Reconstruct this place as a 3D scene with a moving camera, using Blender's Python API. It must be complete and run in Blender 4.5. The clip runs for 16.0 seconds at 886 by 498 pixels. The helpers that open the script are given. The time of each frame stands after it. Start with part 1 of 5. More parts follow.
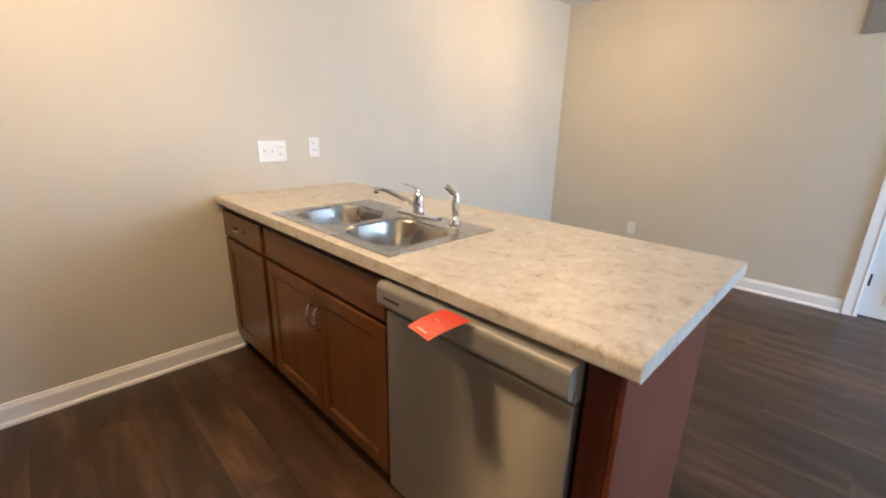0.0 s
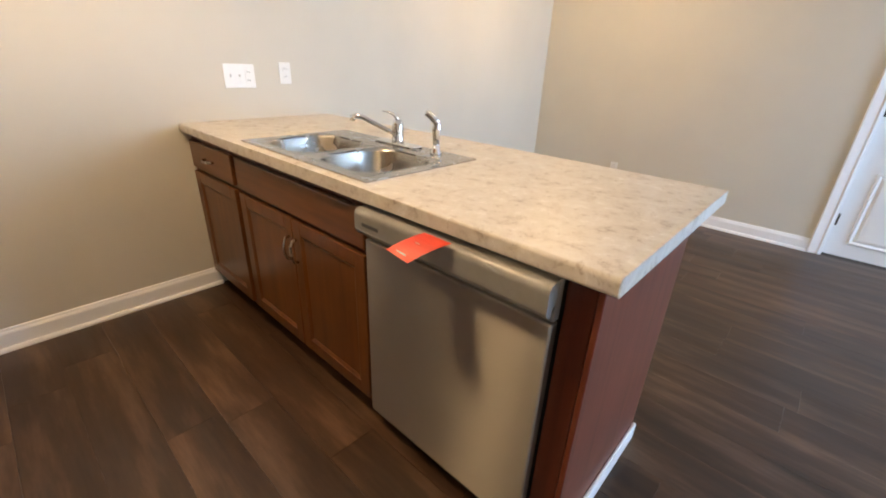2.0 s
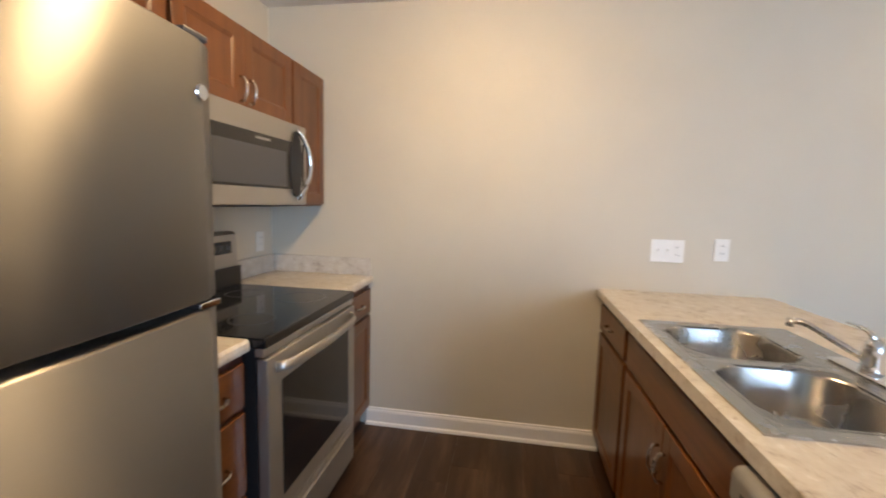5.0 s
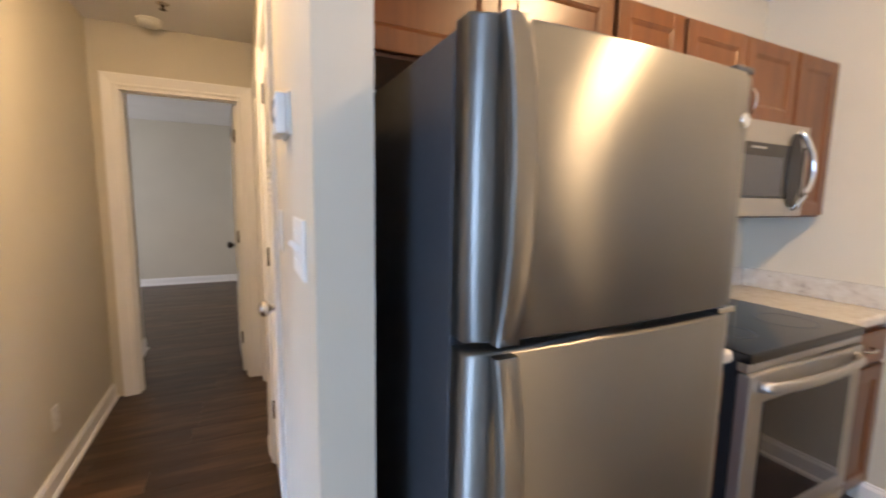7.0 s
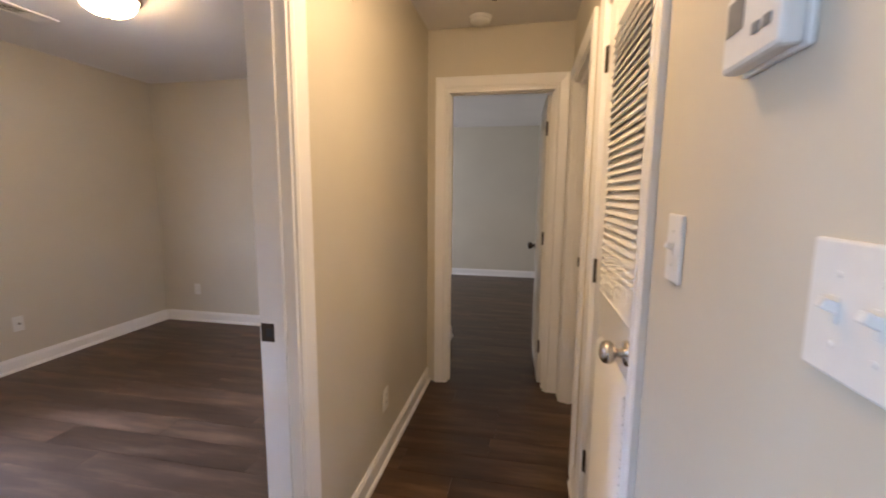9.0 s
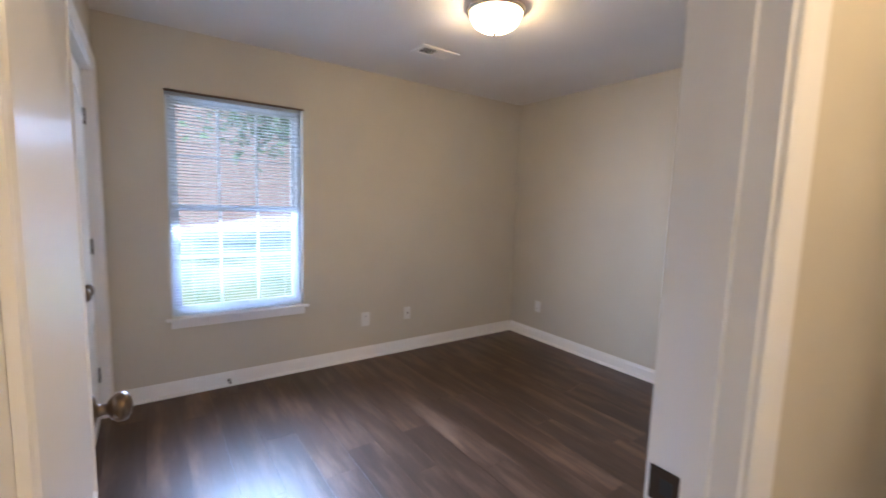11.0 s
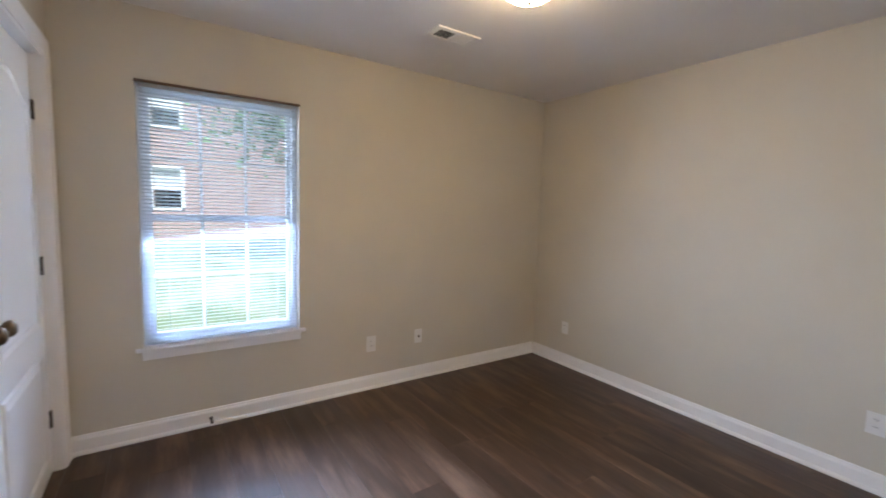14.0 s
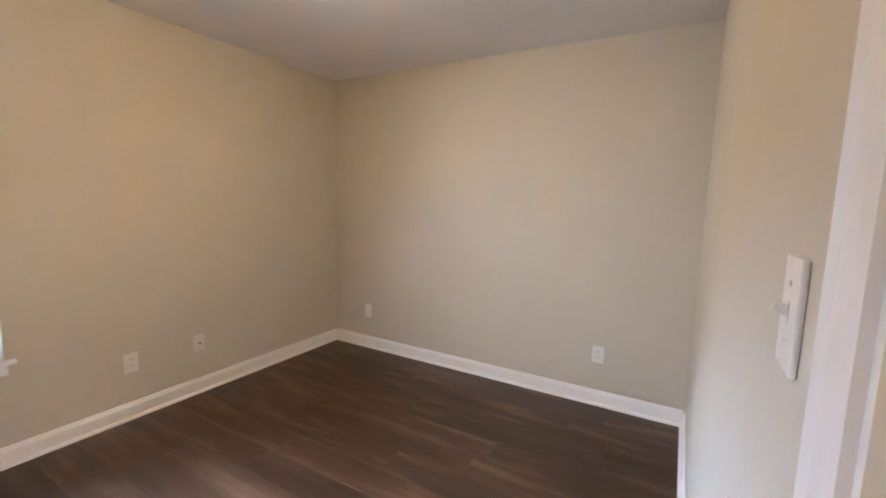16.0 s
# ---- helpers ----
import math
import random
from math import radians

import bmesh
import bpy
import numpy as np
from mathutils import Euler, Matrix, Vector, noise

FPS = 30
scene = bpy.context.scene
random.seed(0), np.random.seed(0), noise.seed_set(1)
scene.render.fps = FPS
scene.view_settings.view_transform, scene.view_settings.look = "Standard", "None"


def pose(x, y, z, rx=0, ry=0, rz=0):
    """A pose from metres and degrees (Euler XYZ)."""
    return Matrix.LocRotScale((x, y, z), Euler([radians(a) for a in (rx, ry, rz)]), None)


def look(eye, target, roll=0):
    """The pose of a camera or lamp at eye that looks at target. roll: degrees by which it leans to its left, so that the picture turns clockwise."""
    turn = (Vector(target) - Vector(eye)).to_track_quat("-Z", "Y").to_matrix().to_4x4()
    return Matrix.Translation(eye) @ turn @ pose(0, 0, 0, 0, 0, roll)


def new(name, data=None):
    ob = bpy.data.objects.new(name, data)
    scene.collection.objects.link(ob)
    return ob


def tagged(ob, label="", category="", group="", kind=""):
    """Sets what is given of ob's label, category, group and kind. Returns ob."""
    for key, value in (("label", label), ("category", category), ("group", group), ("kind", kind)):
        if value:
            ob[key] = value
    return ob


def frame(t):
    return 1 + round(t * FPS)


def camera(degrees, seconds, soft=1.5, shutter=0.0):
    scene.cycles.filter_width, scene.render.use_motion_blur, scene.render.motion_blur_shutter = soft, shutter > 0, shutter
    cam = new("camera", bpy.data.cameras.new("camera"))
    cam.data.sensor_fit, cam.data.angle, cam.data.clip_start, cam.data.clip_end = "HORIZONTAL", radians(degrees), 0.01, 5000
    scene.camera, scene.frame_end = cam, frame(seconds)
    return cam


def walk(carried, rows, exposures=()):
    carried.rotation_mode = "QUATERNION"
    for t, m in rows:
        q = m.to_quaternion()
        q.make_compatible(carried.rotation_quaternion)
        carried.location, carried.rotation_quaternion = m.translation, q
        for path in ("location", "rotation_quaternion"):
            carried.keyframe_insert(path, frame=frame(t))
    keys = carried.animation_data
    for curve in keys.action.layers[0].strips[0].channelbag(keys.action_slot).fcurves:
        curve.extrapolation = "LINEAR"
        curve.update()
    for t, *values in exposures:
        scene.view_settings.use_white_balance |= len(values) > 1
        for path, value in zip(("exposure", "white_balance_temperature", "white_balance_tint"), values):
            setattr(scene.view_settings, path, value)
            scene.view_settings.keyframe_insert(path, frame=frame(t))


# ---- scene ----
cam = camera(93.4, 16.0, soft=1.8, shutter=0.4)
PATH = [
    (0, (2.418, -0.696, 1.311), (1.068, 0.661, 0.729), 1.2),
    (0.5, (2.414, -0.707, 1.281), (1.129, 0.651, 0.572), 1.8),
    (1, (2.41, -0.708, 1.261), (1.184, 0.643, 0.441), 2.2),
    (1.5, (2.413, -0.702, 1.243), (1.219, 0.646, 0.373), 2.3),
    (2, (2.415, -0.685, 1.248), (1.197, 0.672, 0.426), 2.4),
    (2.5, (2.417, -0.664, 1.282), (1.106, 0.679, 0.59), 2.3),
    (3, (2.424, -0.648, 1.302), (0.957, 0.599, 0.76), 1.7),
    (3.2, (2.419, -0.645, 1.314), (0.875, 0.527, 0.822), 1.3),
    (5.3, (2.319, -0.42, 1.358), (0.425, -1.021, 1.138), 2.0),
    (5.5, (2.344, -0.395, 1.363), (0.514, -1.171, 1.138), 2.2),
    (6, (2.411, -0.389, 1.376), (0.822, -1.579, 1.133), 2.0),
    (6.5, (2.476, -0.442, 1.373), (1.236, -1.992, 1.132), 1.6),
    (7, (2.549, -0.513, 1.374), (1.69, -2.304, 1.132), 0.9),
    (7.5, (2.621, -0.625, 1.363), (2.103, -2.542, 1.129), 0.8),
    (8, (2.68, -0.75, 1.364), (2.467, -2.722, 1.114), 0.3),
    (8.5, (2.716, -0.878, 1.353), (2.787, -2.86, 1.093), 0.1),
    (9, (2.71, -1.041, 1.365), (3.092, -2.987, 1.1), 0.5),
    (9.5, (2.762, -1.142, 1.351), (3.462, -2.997, 1.088), 1.3),
    (10, (2.907, -1.277, 1.355), (3.923, -2.981, 1.103), 1.8),
    (10.2, (2.98, -1.326, 1.357), (4.122, -2.95, 1.118), 1.8),
    (12.3, (3.329, -1.657, 1.395), (5.248, -2.174, 1.168), 1.7),
    (12.5, (3.359, -1.663, 1.392), (5.276, -2.189, 1.17), 1.7),
    (13, (3.454, -1.693, 1.399), (5.335, -2.338, 1.187), 1.6),
    (13.5, (3.53, -1.727, 1.415), (5.326, -2.582, 1.207), 1.8),
    (14, (3.577, -1.722, 1.395), (5.233, -2.827, 1.205), 1.8),
    (14.5, (3.578, -1.782, 1.384), (5.082, -3.089, 1.207), 1.7),
    (15, (3.606, -1.794, 1.408), (4.922, -3.287, 1.218), 1.7),
    (15.5, (3.601, -1.817, 1.405), (4.743, -3.446, 1.204), 1.6),
    (16, (3.606, -1.835, 1.403), (4.594, -3.556, 1.156), 1.4),
]
walk(cam, [(t, look(eye, target, roll)) for t, eye, target, roll in PATH],
     exposures=[(0, 1.90, 7450, 9), (1.5, 2.04, 7400, 9), (3.2, 1.80, 7400, 9), (5.3, 1.62, 7200, 9), (6.0, 1.64, 7200, 9), (7.0, 1.98, 7050, 12),
                (8.5, 1.76, 7050, 13), (9.2, 1.68, 6800, 12), (10.0, 1.68, 6350, 11), (12.3, 1.66, 6400, 5), (13.5, 1.68, 6500, 5), (14.5, 1.74, 7000, 6), (15.2, 1.74, 7350, 8), (16.0, 1.98, 7600, 9)])

# ---- world, sun, lamps ----
world = bpy.data.worlds.new("sky")
scene.world = world
world.use_nodes = True
wn = world.node_tree.nodes
sky = wn.new("ShaderNodeTexSky")
sky.sky_type = "NISHITA"
sky.sun_disc = False
sky.sun_elevation = radians(52)
sky.sun_rotation = radians(-80)
wn["Background"].inputs[1].default_value = 0.13
world.node_tree.links.new(sky.outputs[0], wn["Background"].inputs[0])

sun = new("sun", bpy.data.lights.new("sun", "SUN"))
sun.data.energy, sun.data.angle, sun.data.color = 2.8, radians(0.6), (0.80, 0.90, 1.0)
sun.matrix_world = look((-6, -2, 9), (0, -1, 0))

DAY = (0.57, 0.70, 1.0)
WARM = (1.0, 0.71, 0.42)


def window_light(name, eye, target, w, h, power, color=DAY, spread=180):
    ob = new(name, bpy.data.lights.new(name, "AREA"))
    ob.data.shape, ob.data.size, ob.data.size_y = "RECTANGLE", w, h
    ob.data.energy, ob.data.color, ob.data.spread = power, color, radians(spread)
    ob.matrix_world = look(eye, target)
    return ob


window_light("patio_daylight", (6.44, 2.35, 1.25), (0, 1.9, 1.0), 1.6, 1.6, 64, (0.38, 0.60, 1.0))
window_light("bedroom_daylight", (7.35, -0.95, 1.85), (6.48, -2.04, 1.2), 1.3, 1.9, 27)
window_light("bedroom_daylight", (6.405, -2.04, 1.30), (4.9, -2.2, 0.0), 0.80, 1.10, 25, (0.40, 0.58, 1.0), 78)
window_light("bedroom_daylight", (6.36, -2.14, 1.30), (4.0, -4.76, 0.1), 0.5, 1.2, 2.0, DAY, 80)
window_light("bedroom_daylight", (7.35, -3.45, 1.85), (6.48, -2.04, 1.2), 1.1, 1.9, 15)
window_light("main_bedroom_daylight", (6.44, -6.4, 1.35), (0, -6.4, 1.35), 1.3, 1.4, 15, (0.80, 0.84, 1.0))

# ---- materials ----
def base_mat(name, color, rough=0.5, metal=0.0):
    m = bpy.data.materials.new(name)
    m.use_nodes = True
    b = m.node_tree.nodes["Principled BSDF"]
    b.inputs["Base Color"].default_value = (*color, 1)
    b.inputs["Roughness"].default_value = rough
    b.inputs["Metallic"].default_value = metal
    return m, m.node_tree.nodes, m.node_tree.links, b


def coords(n, l, scale=(1, 1, 1)):
    g = n.new("ShaderNodeNewGeometry")
    mp = n.new("ShaderNodeMapping")
    mp.inputs["Scale"].default_value = scale
    l.new(g.outputs["Position"], mp.inputs["Vector"])
    return mp.outputs[0]


def noise_tex(n, l, vec, scale, detail=4.0, rough=0.55):
    t = n.new("ShaderNodeTexNoise")
    t.inputs["Scale"].default_value = scale
    t.inputs["Detail"].default_value = detail
    t.inputs["Roughness"].default_value = rough
    l.new(vec, t.inputs["Vector"])
    return t.outputs["Fac"]


def ramp(n, l, fac, stops):
    r = n.new("ShaderNodeValToRGB")
    e = r.color_ramp.elements
    while len(e) < len(stops):
        e.new(0.5)
    for q, (p, c) in zip(e, stops):
        q.position, q.color = p, (*c, 1)
    l.new(fac, r.inputs[0])
    return r.outputs[0]


def bump(n, l, b, height, strength, distance):
    k = n.new("ShaderNodeBump")
    k.inputs["Strength"].default_value = strength
    k.inputs["Distance"].default_value = distance
    l.new(height, k.inputs["Height"])
    l.new(k.outputs[0], b.inputs["Normal"])


def remap(n, l, fac, lo, hi):
    k = n.new("ShaderNodeMapRange")
    k.inputs["To Min"].default_value, k.inputs["To Max"].default_value = lo, hi
    l.new(fac, k.inputs["Value"])
    return k.outputs[0]


def painted(name, color, rough, vary=0.04, grain=220, relief=0.08):
    m, n, l, b = base_mat(name, color, rough)
    v = coords(n, l)
    big = noise_tex(n, l, v, 1.3, 3)
    lo = tuple(c * (1 - vary) for c in color)
    hi = tuple(min(1, c * (1 + vary)) for c in color)
    l.new(ramp(n, l, big, [(0.3, lo), (0.7, hi)]), b.inputs["Base Color"])
    fine = noise_tex(n, l, v, grain, 2)
    bump(n, l, b, fine, relief, 0.002)
    l.new(remap(n, l, noise_tex(n, l, v, 5, 3), rough - 0.06, rough + 0.06), b.inputs["Roughness"])
    return m


def plain(name, color, rough=0.4, metal=0.0, vary=0.06, scale=40):
    m, n, l, b = base_mat(name, color, rough, metal)
    v = coords(n, l)
    f = noise_tex(n, l, v, scale, 3)
    l.new(ramp(n, l, f, [(0.3, tuple(c * (1 - vary) for c in color)), (0.7, tuple(min(1, c * (1 + vary)) for c in color))]), b.inputs["Base Color"])
    l.new(remap(n, l, noise_tex(n, l, v, scale * 0.4, 3), max(0.02, rough - 0.04), rough + 0.05), b.inputs["Roughness"])
    return m


def steel(name, color, rough, aniso):
    m, n, l, b = base_mat(name, color, rough, 1.0)
    t = n.new("ShaderNodeTangent")
    t.direction_type, t.axis = "RADIAL", "Z"
    b.inputs["Anisotropic"].default_value = aniso
    b.inputs["Anisotropic Rotation"].default_value = 0.25
    l.new(t.outputs[0], b.inputs["Tangent"])
    v = coords(n, l, (3, 3, 420))
    f = noise_tex(n, l, v, 1.0, 2)
    l.new(remap(n, l, f, rough - 0.05, rough + 0.07), b.inputs["Roughness"])
    v2 = coords(n, l)
    tint = ramp(n, l, noise_tex(n, l, v2, 2.2, 3), [(0.3, tuple(c * 0.95 for c in color)), (0.7, color)])
    l.new(tint, b.inputs["Base Color"])
    haze = n.new("ShaderNodeBsdfPrincipled")
    haze.inputs["Metallic"].default_value, haze.inputs["Roughness"].default_value = 1.0, 0.62
    l.new(tint, haze.inputs["Base Color"])
    mix = n.new("ShaderNodeMixShader")
    mix.inputs["Fac"].default_value = 0.28
    l.new(b.outputs[0], mix.inputs[1])
    l.new(haze.outputs[0], mix.inputs[2])
    l.new(mix.outputs[0], n["Material Output"].inputs["Surface"])
    return m


def wood(name, dark, mid, light, along, rough=0.3):
    m, n, l, b = base_mat(name, mid, rough)
    sc = [26, 26, 26]
    sc["xyz".index(along)] = 1.6
    v = coords(n, l, sc)
    f = noise_tex(n, l, v, 1.0, 6, 0.6)
    c1 = ramp(n, l, f, [(0.25, dark), (0.5, mid), (0.8, light)])
    v2 = coords(n, l)
    blotch = ramp(n, l, noise_tex(n, l, v2, 5, 3), [(0.3, (0.78, 0.76, 0.74)), (0.7, (1.1, 1.08, 1.05))])
    mx = n.new("ShaderNodeMix")
    mx.data_type, mx.blend_type = "RGBA", "MULTIPLY"
    mx.inputs["Factor"].default_value = 0.8
    l.new(c1, mx.inputs["A"])
    l.new(blotch, mx.inputs["B"])
    l.new(mx.outputs["Result"], b.inputs["Base Color"])
    b.inputs["Coat Weight"].default_value = 0.12
    b.inputs["Coat Roughness"].default_value = 0.25
    bump(n, l, b, f, 0.06, 0.001)
    return m


def plank_mat(name):
    m, n, l, b = base_mat(name, (0.1, 0.06, 0.045), 0.36)
    oi = n.new("ShaderNodeObjectInfo")
    g = n.new("ShaderNodeNewGeometry")
    off = n.new("ShaderNodeVectorMath")
    off.operation = "MULTIPLY_ADD"
    off.inputs[1].default_value = (31, 17, 0)
    cmb = n.new("ShaderNodeCombineXYZ")
    for i in range(3):
        l.new(oi.outputs["Random"], cmb.inputs[i])
    l.new(cmb.outputs[0], off.inputs[0])
    l.new(g.outputs["Position"], off.inputs[2])
    mp = n.new("ShaderNodeMapping")
    mp.inputs["Scale"].default_value = (1.4, 8, 1)
    l.new(off.outputs[0], mp.inputs["Vector"])
    f = noise_tex(n, l, mp.outputs[0], 1.0, 5, 0.6)
    mp2 = n.new("ShaderNodeMapping")
    mp2.inputs["Scale"].default_value = (3, 60, 1)
    l.new(off.outputs[0], mp2.inputs["Vector"])
    f2 = noise_tex(n, l, mp2.outputs[0], 1.0, 4, 0.6)
    c = ramp(n, l, f, [(0.24, (0.021, 0.0105, 0.006)), (0.5, (0.055, 0.028, 0.0152)), (0.75, (0.162, 0.092, 0.056))])
    c2 = ramp(n, l, f2, [(0.3, (0.88, 0.87, 0.86)), (0.7, (1.09, 1.08, 1.07))])
    mx = n.new("ShaderNodeMix")
    mx.data_type, mx.blend_type = "RGBA", "MULTIPLY"
    mx.inputs["Factor"].default_value = 1.0
    l.new(c, mx.inputs["A"])
    l.new(c2, mx.inputs["B"])
    tone = n.new("ShaderNodeMix")
    tone.data_type, tone.blend_type = "RGBA", "MULTIPLY"
    tone.inputs["Factor"].default_value = 1.0
    l.new(mx.outputs["Result"], tone.inputs["A"])
    l.new(ramp(n, l, oi.outputs["Random"], [(0.0, (0.82, 0.80, 0.80)), (0.5, (1.0, 1.0, 1.0)), (1.0, (1.2, 1.16, 1.13))]), tone.inputs["B"])
    l.new(tone.outputs["Result"], b.inputs["Base Color"])
    streak = n.new("ShaderNodeMapping")
    streak.inputs["Scale"].default_value = (1.5, 13, 1)
    l.new(off.outputs[0], streak.inputs["Vector"])
    f3 = noise_tex(n, l, streak.outputs[0], 1.0, 4, 0.65)
    l.new(remap(n, l, f3, 0.25, 0.42), b.inputs["Roughness"])
    l.new(remap(n, l, f3, 0.62, 0.30), b.inputs["Specular IOR Level"])
    return m


def laminate_mat(name):
    m, n, l, b = base_mat(name, (0.6, 0.5, 0.38), 0.42)
    v = coords(n, l)
    warp = n.new("ShaderNodeTexNoise")
    warp.inputs["Scale"].default_value = 6.5
    warp.inputs["Detail"].default_value = 3
    l.new(v, warp.inputs["Vector"])
    add = n.new("ShaderNodeVectorMath")
    add.operation = "MULTIPLY_ADD"
    add.inputs[1].default_value = (0.11, 0.11, 0.11)
    l.new(warp.outputs["Color"], add.inputs[0])
    l.new(v, add.inputs[2])
    f = noise_tex(n, l, add.outputs[0], 19, 9, 0.74)
    c = ramp(n, l, f, [(0.28, (0.22, 0.175, 0.14)), (0.37, (0.47, 0.415, 0.36)), (0.45, (0.58, 0.535, 0.475)), (0.58, (0.63, 0.595, 0.54)), (0.68, (0.76, 0.74, 0.71))])
    f2 = noise_tex(n, l, add.outputs[0], 34, 6, 0.72)
    sp = ramp(n, l, f2, [(0.30, (0.55, 0.46, 0.40)), (0.42, (1, 1, 1))])
    mx = n.new("ShaderNodeMix")
    mx.data_type, mx.blend_type = "RGBA", "MULTIPLY"
    mx.inputs["Factor"].default_value = 0.75
    l.new(c, mx.inputs["A"])
    l.new(sp, mx.inputs["B"])
    l.new(mx.outputs["Result"], b.inputs["Base Color"])
    bump(n, l, b, f2, 0.04, 0.0006)
    return m


def glass_mat(name, tint=(1, 1, 1)):
    m, n, l, b = base_mat(name, tint, 0.01)
    b.inputs["Transmission Weight"].default_value = 1.0
    b.inputs["IOR"].default_value = 1.03
    return m


def glow(name, color, strength):
    m, n, l, b = base_mat(name, (0.9, 0.88, 0.82), 0.4)
    b.inputs["Emission Color"].default_value = (*color, 1)
    b.inputs["Emission Strength"].default_value = strength
    return m


def thin_vinyl(name, color):
    """Thin white slat stock that lets part of the daylight through."""
    m, n, l, b = base_mat(name, color, 0.4)
    tr = n.new("ShaderNodeBsdfTranslucent")
    tr.inputs["Color"].default_value = (*color, 1)
    mix = n.new("ShaderNodeMixShader")
    mix.inputs["Fac"].default_value = 0.35
    l.new(b.outputs[0], mix.inputs[1])
    l.new(tr.outputs[0], mix.inputs[2])
    l.new(mix.outputs[0], n["Material Output"].inputs["Surface"])
    return m


WALL = painted("wall_paint", (0.62, 0.574, 0.482), 0.55)
CEIL = painted("ceiling_paint", (0.80, 0.78, 0.76), 0.8, 0.03, 90, 0.5)
TRIM = painted("trim_paint", (0.88, 0.87, 0.86), 0.32, 0.02, 120, 0.03)
DOORP = painted("door_paint", (0.84, 0.83, 0.81), 0.34, 0.02, 160, 0.05)
CHERRY_Z = wood("cherry_upright", (0.088, 0.028, 0.0075), (0.140, 0.047, 0.011), (0.185, 0.067, 0.016), "z")
CHERRY_X = wood("cherry_level", (0.088, 0.028, 0.0075), (0.140, 0.047, 0.011), (0.185, 0.067, 0.016), "x")
# Dark red frame cherry; shade of door gaps and toe kicks is in its colour.
CHERRY_DARK = wood("cherry_dark_shade", (0.05, 0.012, 0.007), (0.09, 0.022, 0.012), (0.12, 0.032, 0.018), "z")
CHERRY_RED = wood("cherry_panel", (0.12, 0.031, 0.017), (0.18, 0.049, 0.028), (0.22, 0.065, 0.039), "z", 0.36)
LAMINATE = laminate_mat("stone_laminate")
STEEL = steel("brushed_steel", (0.52, 0.50, 0.47), 0.36, 1.0)
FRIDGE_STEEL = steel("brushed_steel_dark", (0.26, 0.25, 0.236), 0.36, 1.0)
SINK = plain("sink_steel", (0.45, 0.435, 0.41), 0.26, 1.0, 0.05, 30)
CHROME = plain("chrome", (0.78, 0.78, 0.78), 0.06, 1.0, 0.02)
NICKEL = plain("satin_nickel", (0.55, 0.50, 0.44), 0.26, 1.0, 0.04)
BRONZE = plain("antique_brass", (0.17, 0.12, 0.075), 0.28, 1.0, 0.15, 90)
HINGE = plain("dark_bronze", (0.055, 0.038, 0.026), 0.4, 0.7, 0.1)
BLACKGLASS = plain("black_glass", (0.010, 0.010, 0.011), 0.06, 0.0, 0.1)
BLACK = plain("black_plastic", (0.014, 0.014, 0.015), 0.4)
SIDEGREY = plain("dark_grey_enamel", (0.055, 0.058, 0.066), 0.38, 0.0, 0.06, 150)
GREYP = plain("grey_plastic", (0.25, 0.245, 0.235), 0.36)
WHITEP = plain("white_plastic", (0.80, 0.79, 0.76), 0.35, 0.0, 0.02)
VINYL = plain("white_vinyl", (0.72, 0.74, 0.77), 0.35, 0.0, 0.02)
SLATM = thin_vinyl("blind_slat", (0.66, 0.69, 0.72))
STRIP = plain("brown_strip", (0.13, 0.085, 0.055), 0.6)
# Near-black colour that paints the shade inside outlet slots and the vent.
SLOT_SHADE = plain("slot_shade", (0.02, 0.018, 0.016), 0.6)
TAG = plain("red_card", (0.72, 0.045, 0.018), 0.45, 0.0, 0.05)
TAGWHITE = plain("tag_print", (0.80, 0.72, 0.68), 0.5)
GLASS = glass_mat("window_glass")
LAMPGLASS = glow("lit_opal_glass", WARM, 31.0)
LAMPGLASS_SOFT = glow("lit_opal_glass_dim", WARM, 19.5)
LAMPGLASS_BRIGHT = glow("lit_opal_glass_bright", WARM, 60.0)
PLANK = plank_mat("vinyl_plank")
SUBFLOOR = plain("plank_joint", (0.04, 0.028, 0.02), 0.7)


# ---- building helpers ----
def mesh_ob(name, bm, mat, smooth=False):
    bm.normal_update()
    me = bpy.data.meshes.new(name)
    bm.to_mesh(me)
    bm.free()
    me.materials.append(mat)
    if smooth:
        for p in me.polygons:
            p.use_smooth = True
    return new(name, me)


def part(name, bm, material, parent, label="", smooth=False):
    ob = mesh_ob(name, bm, material, smooth)
    ob.parent = parent
    if label:
        tagged(ob, label)
    return ob


def thing(name, label, category, m=None, group=""):
    ob = new(name)
    ob.empty_display_size = 0.1
    tagged(ob, label, category, group)
    if m is not None:
        ob.matrix_world = m
    return ob


def structure(name, bm, mat, label):
    ob = mesh_ob(name, bm, mat)
    return tagged(ob, label, kind="structure")


def add_box(bm, x0, x1, y0, y1, z0, z1, bevel=0.0, seg=2):
    v = [bm.verts.new((x, y, z)) for x in (x0, x1) for y in (y0, y1) for z in (z0, z1)]
    fs = [bm.faces.new([v[i] for i in q]) for q in ((0, 1, 3, 2), (4, 6, 7, 5), (0, 4, 5, 1), (2, 3, 7, 6), (0, 2, 6, 4), (1, 5, 7, 3))]
    if bevel:
        es = list({e for f in fs for e in f.edges})
        bmesh.ops.bevel(bm, geom=es, offset=bevel, segments=seg, affect="EDGES", profile=0.5)
    return bm


def boxes(*specs, bevel=0.0, seg=2):
    bm = bmesh.new()
    for s in specs:
        add_box(bm, *s, bevel=bevel, seg=seg)
    return bm


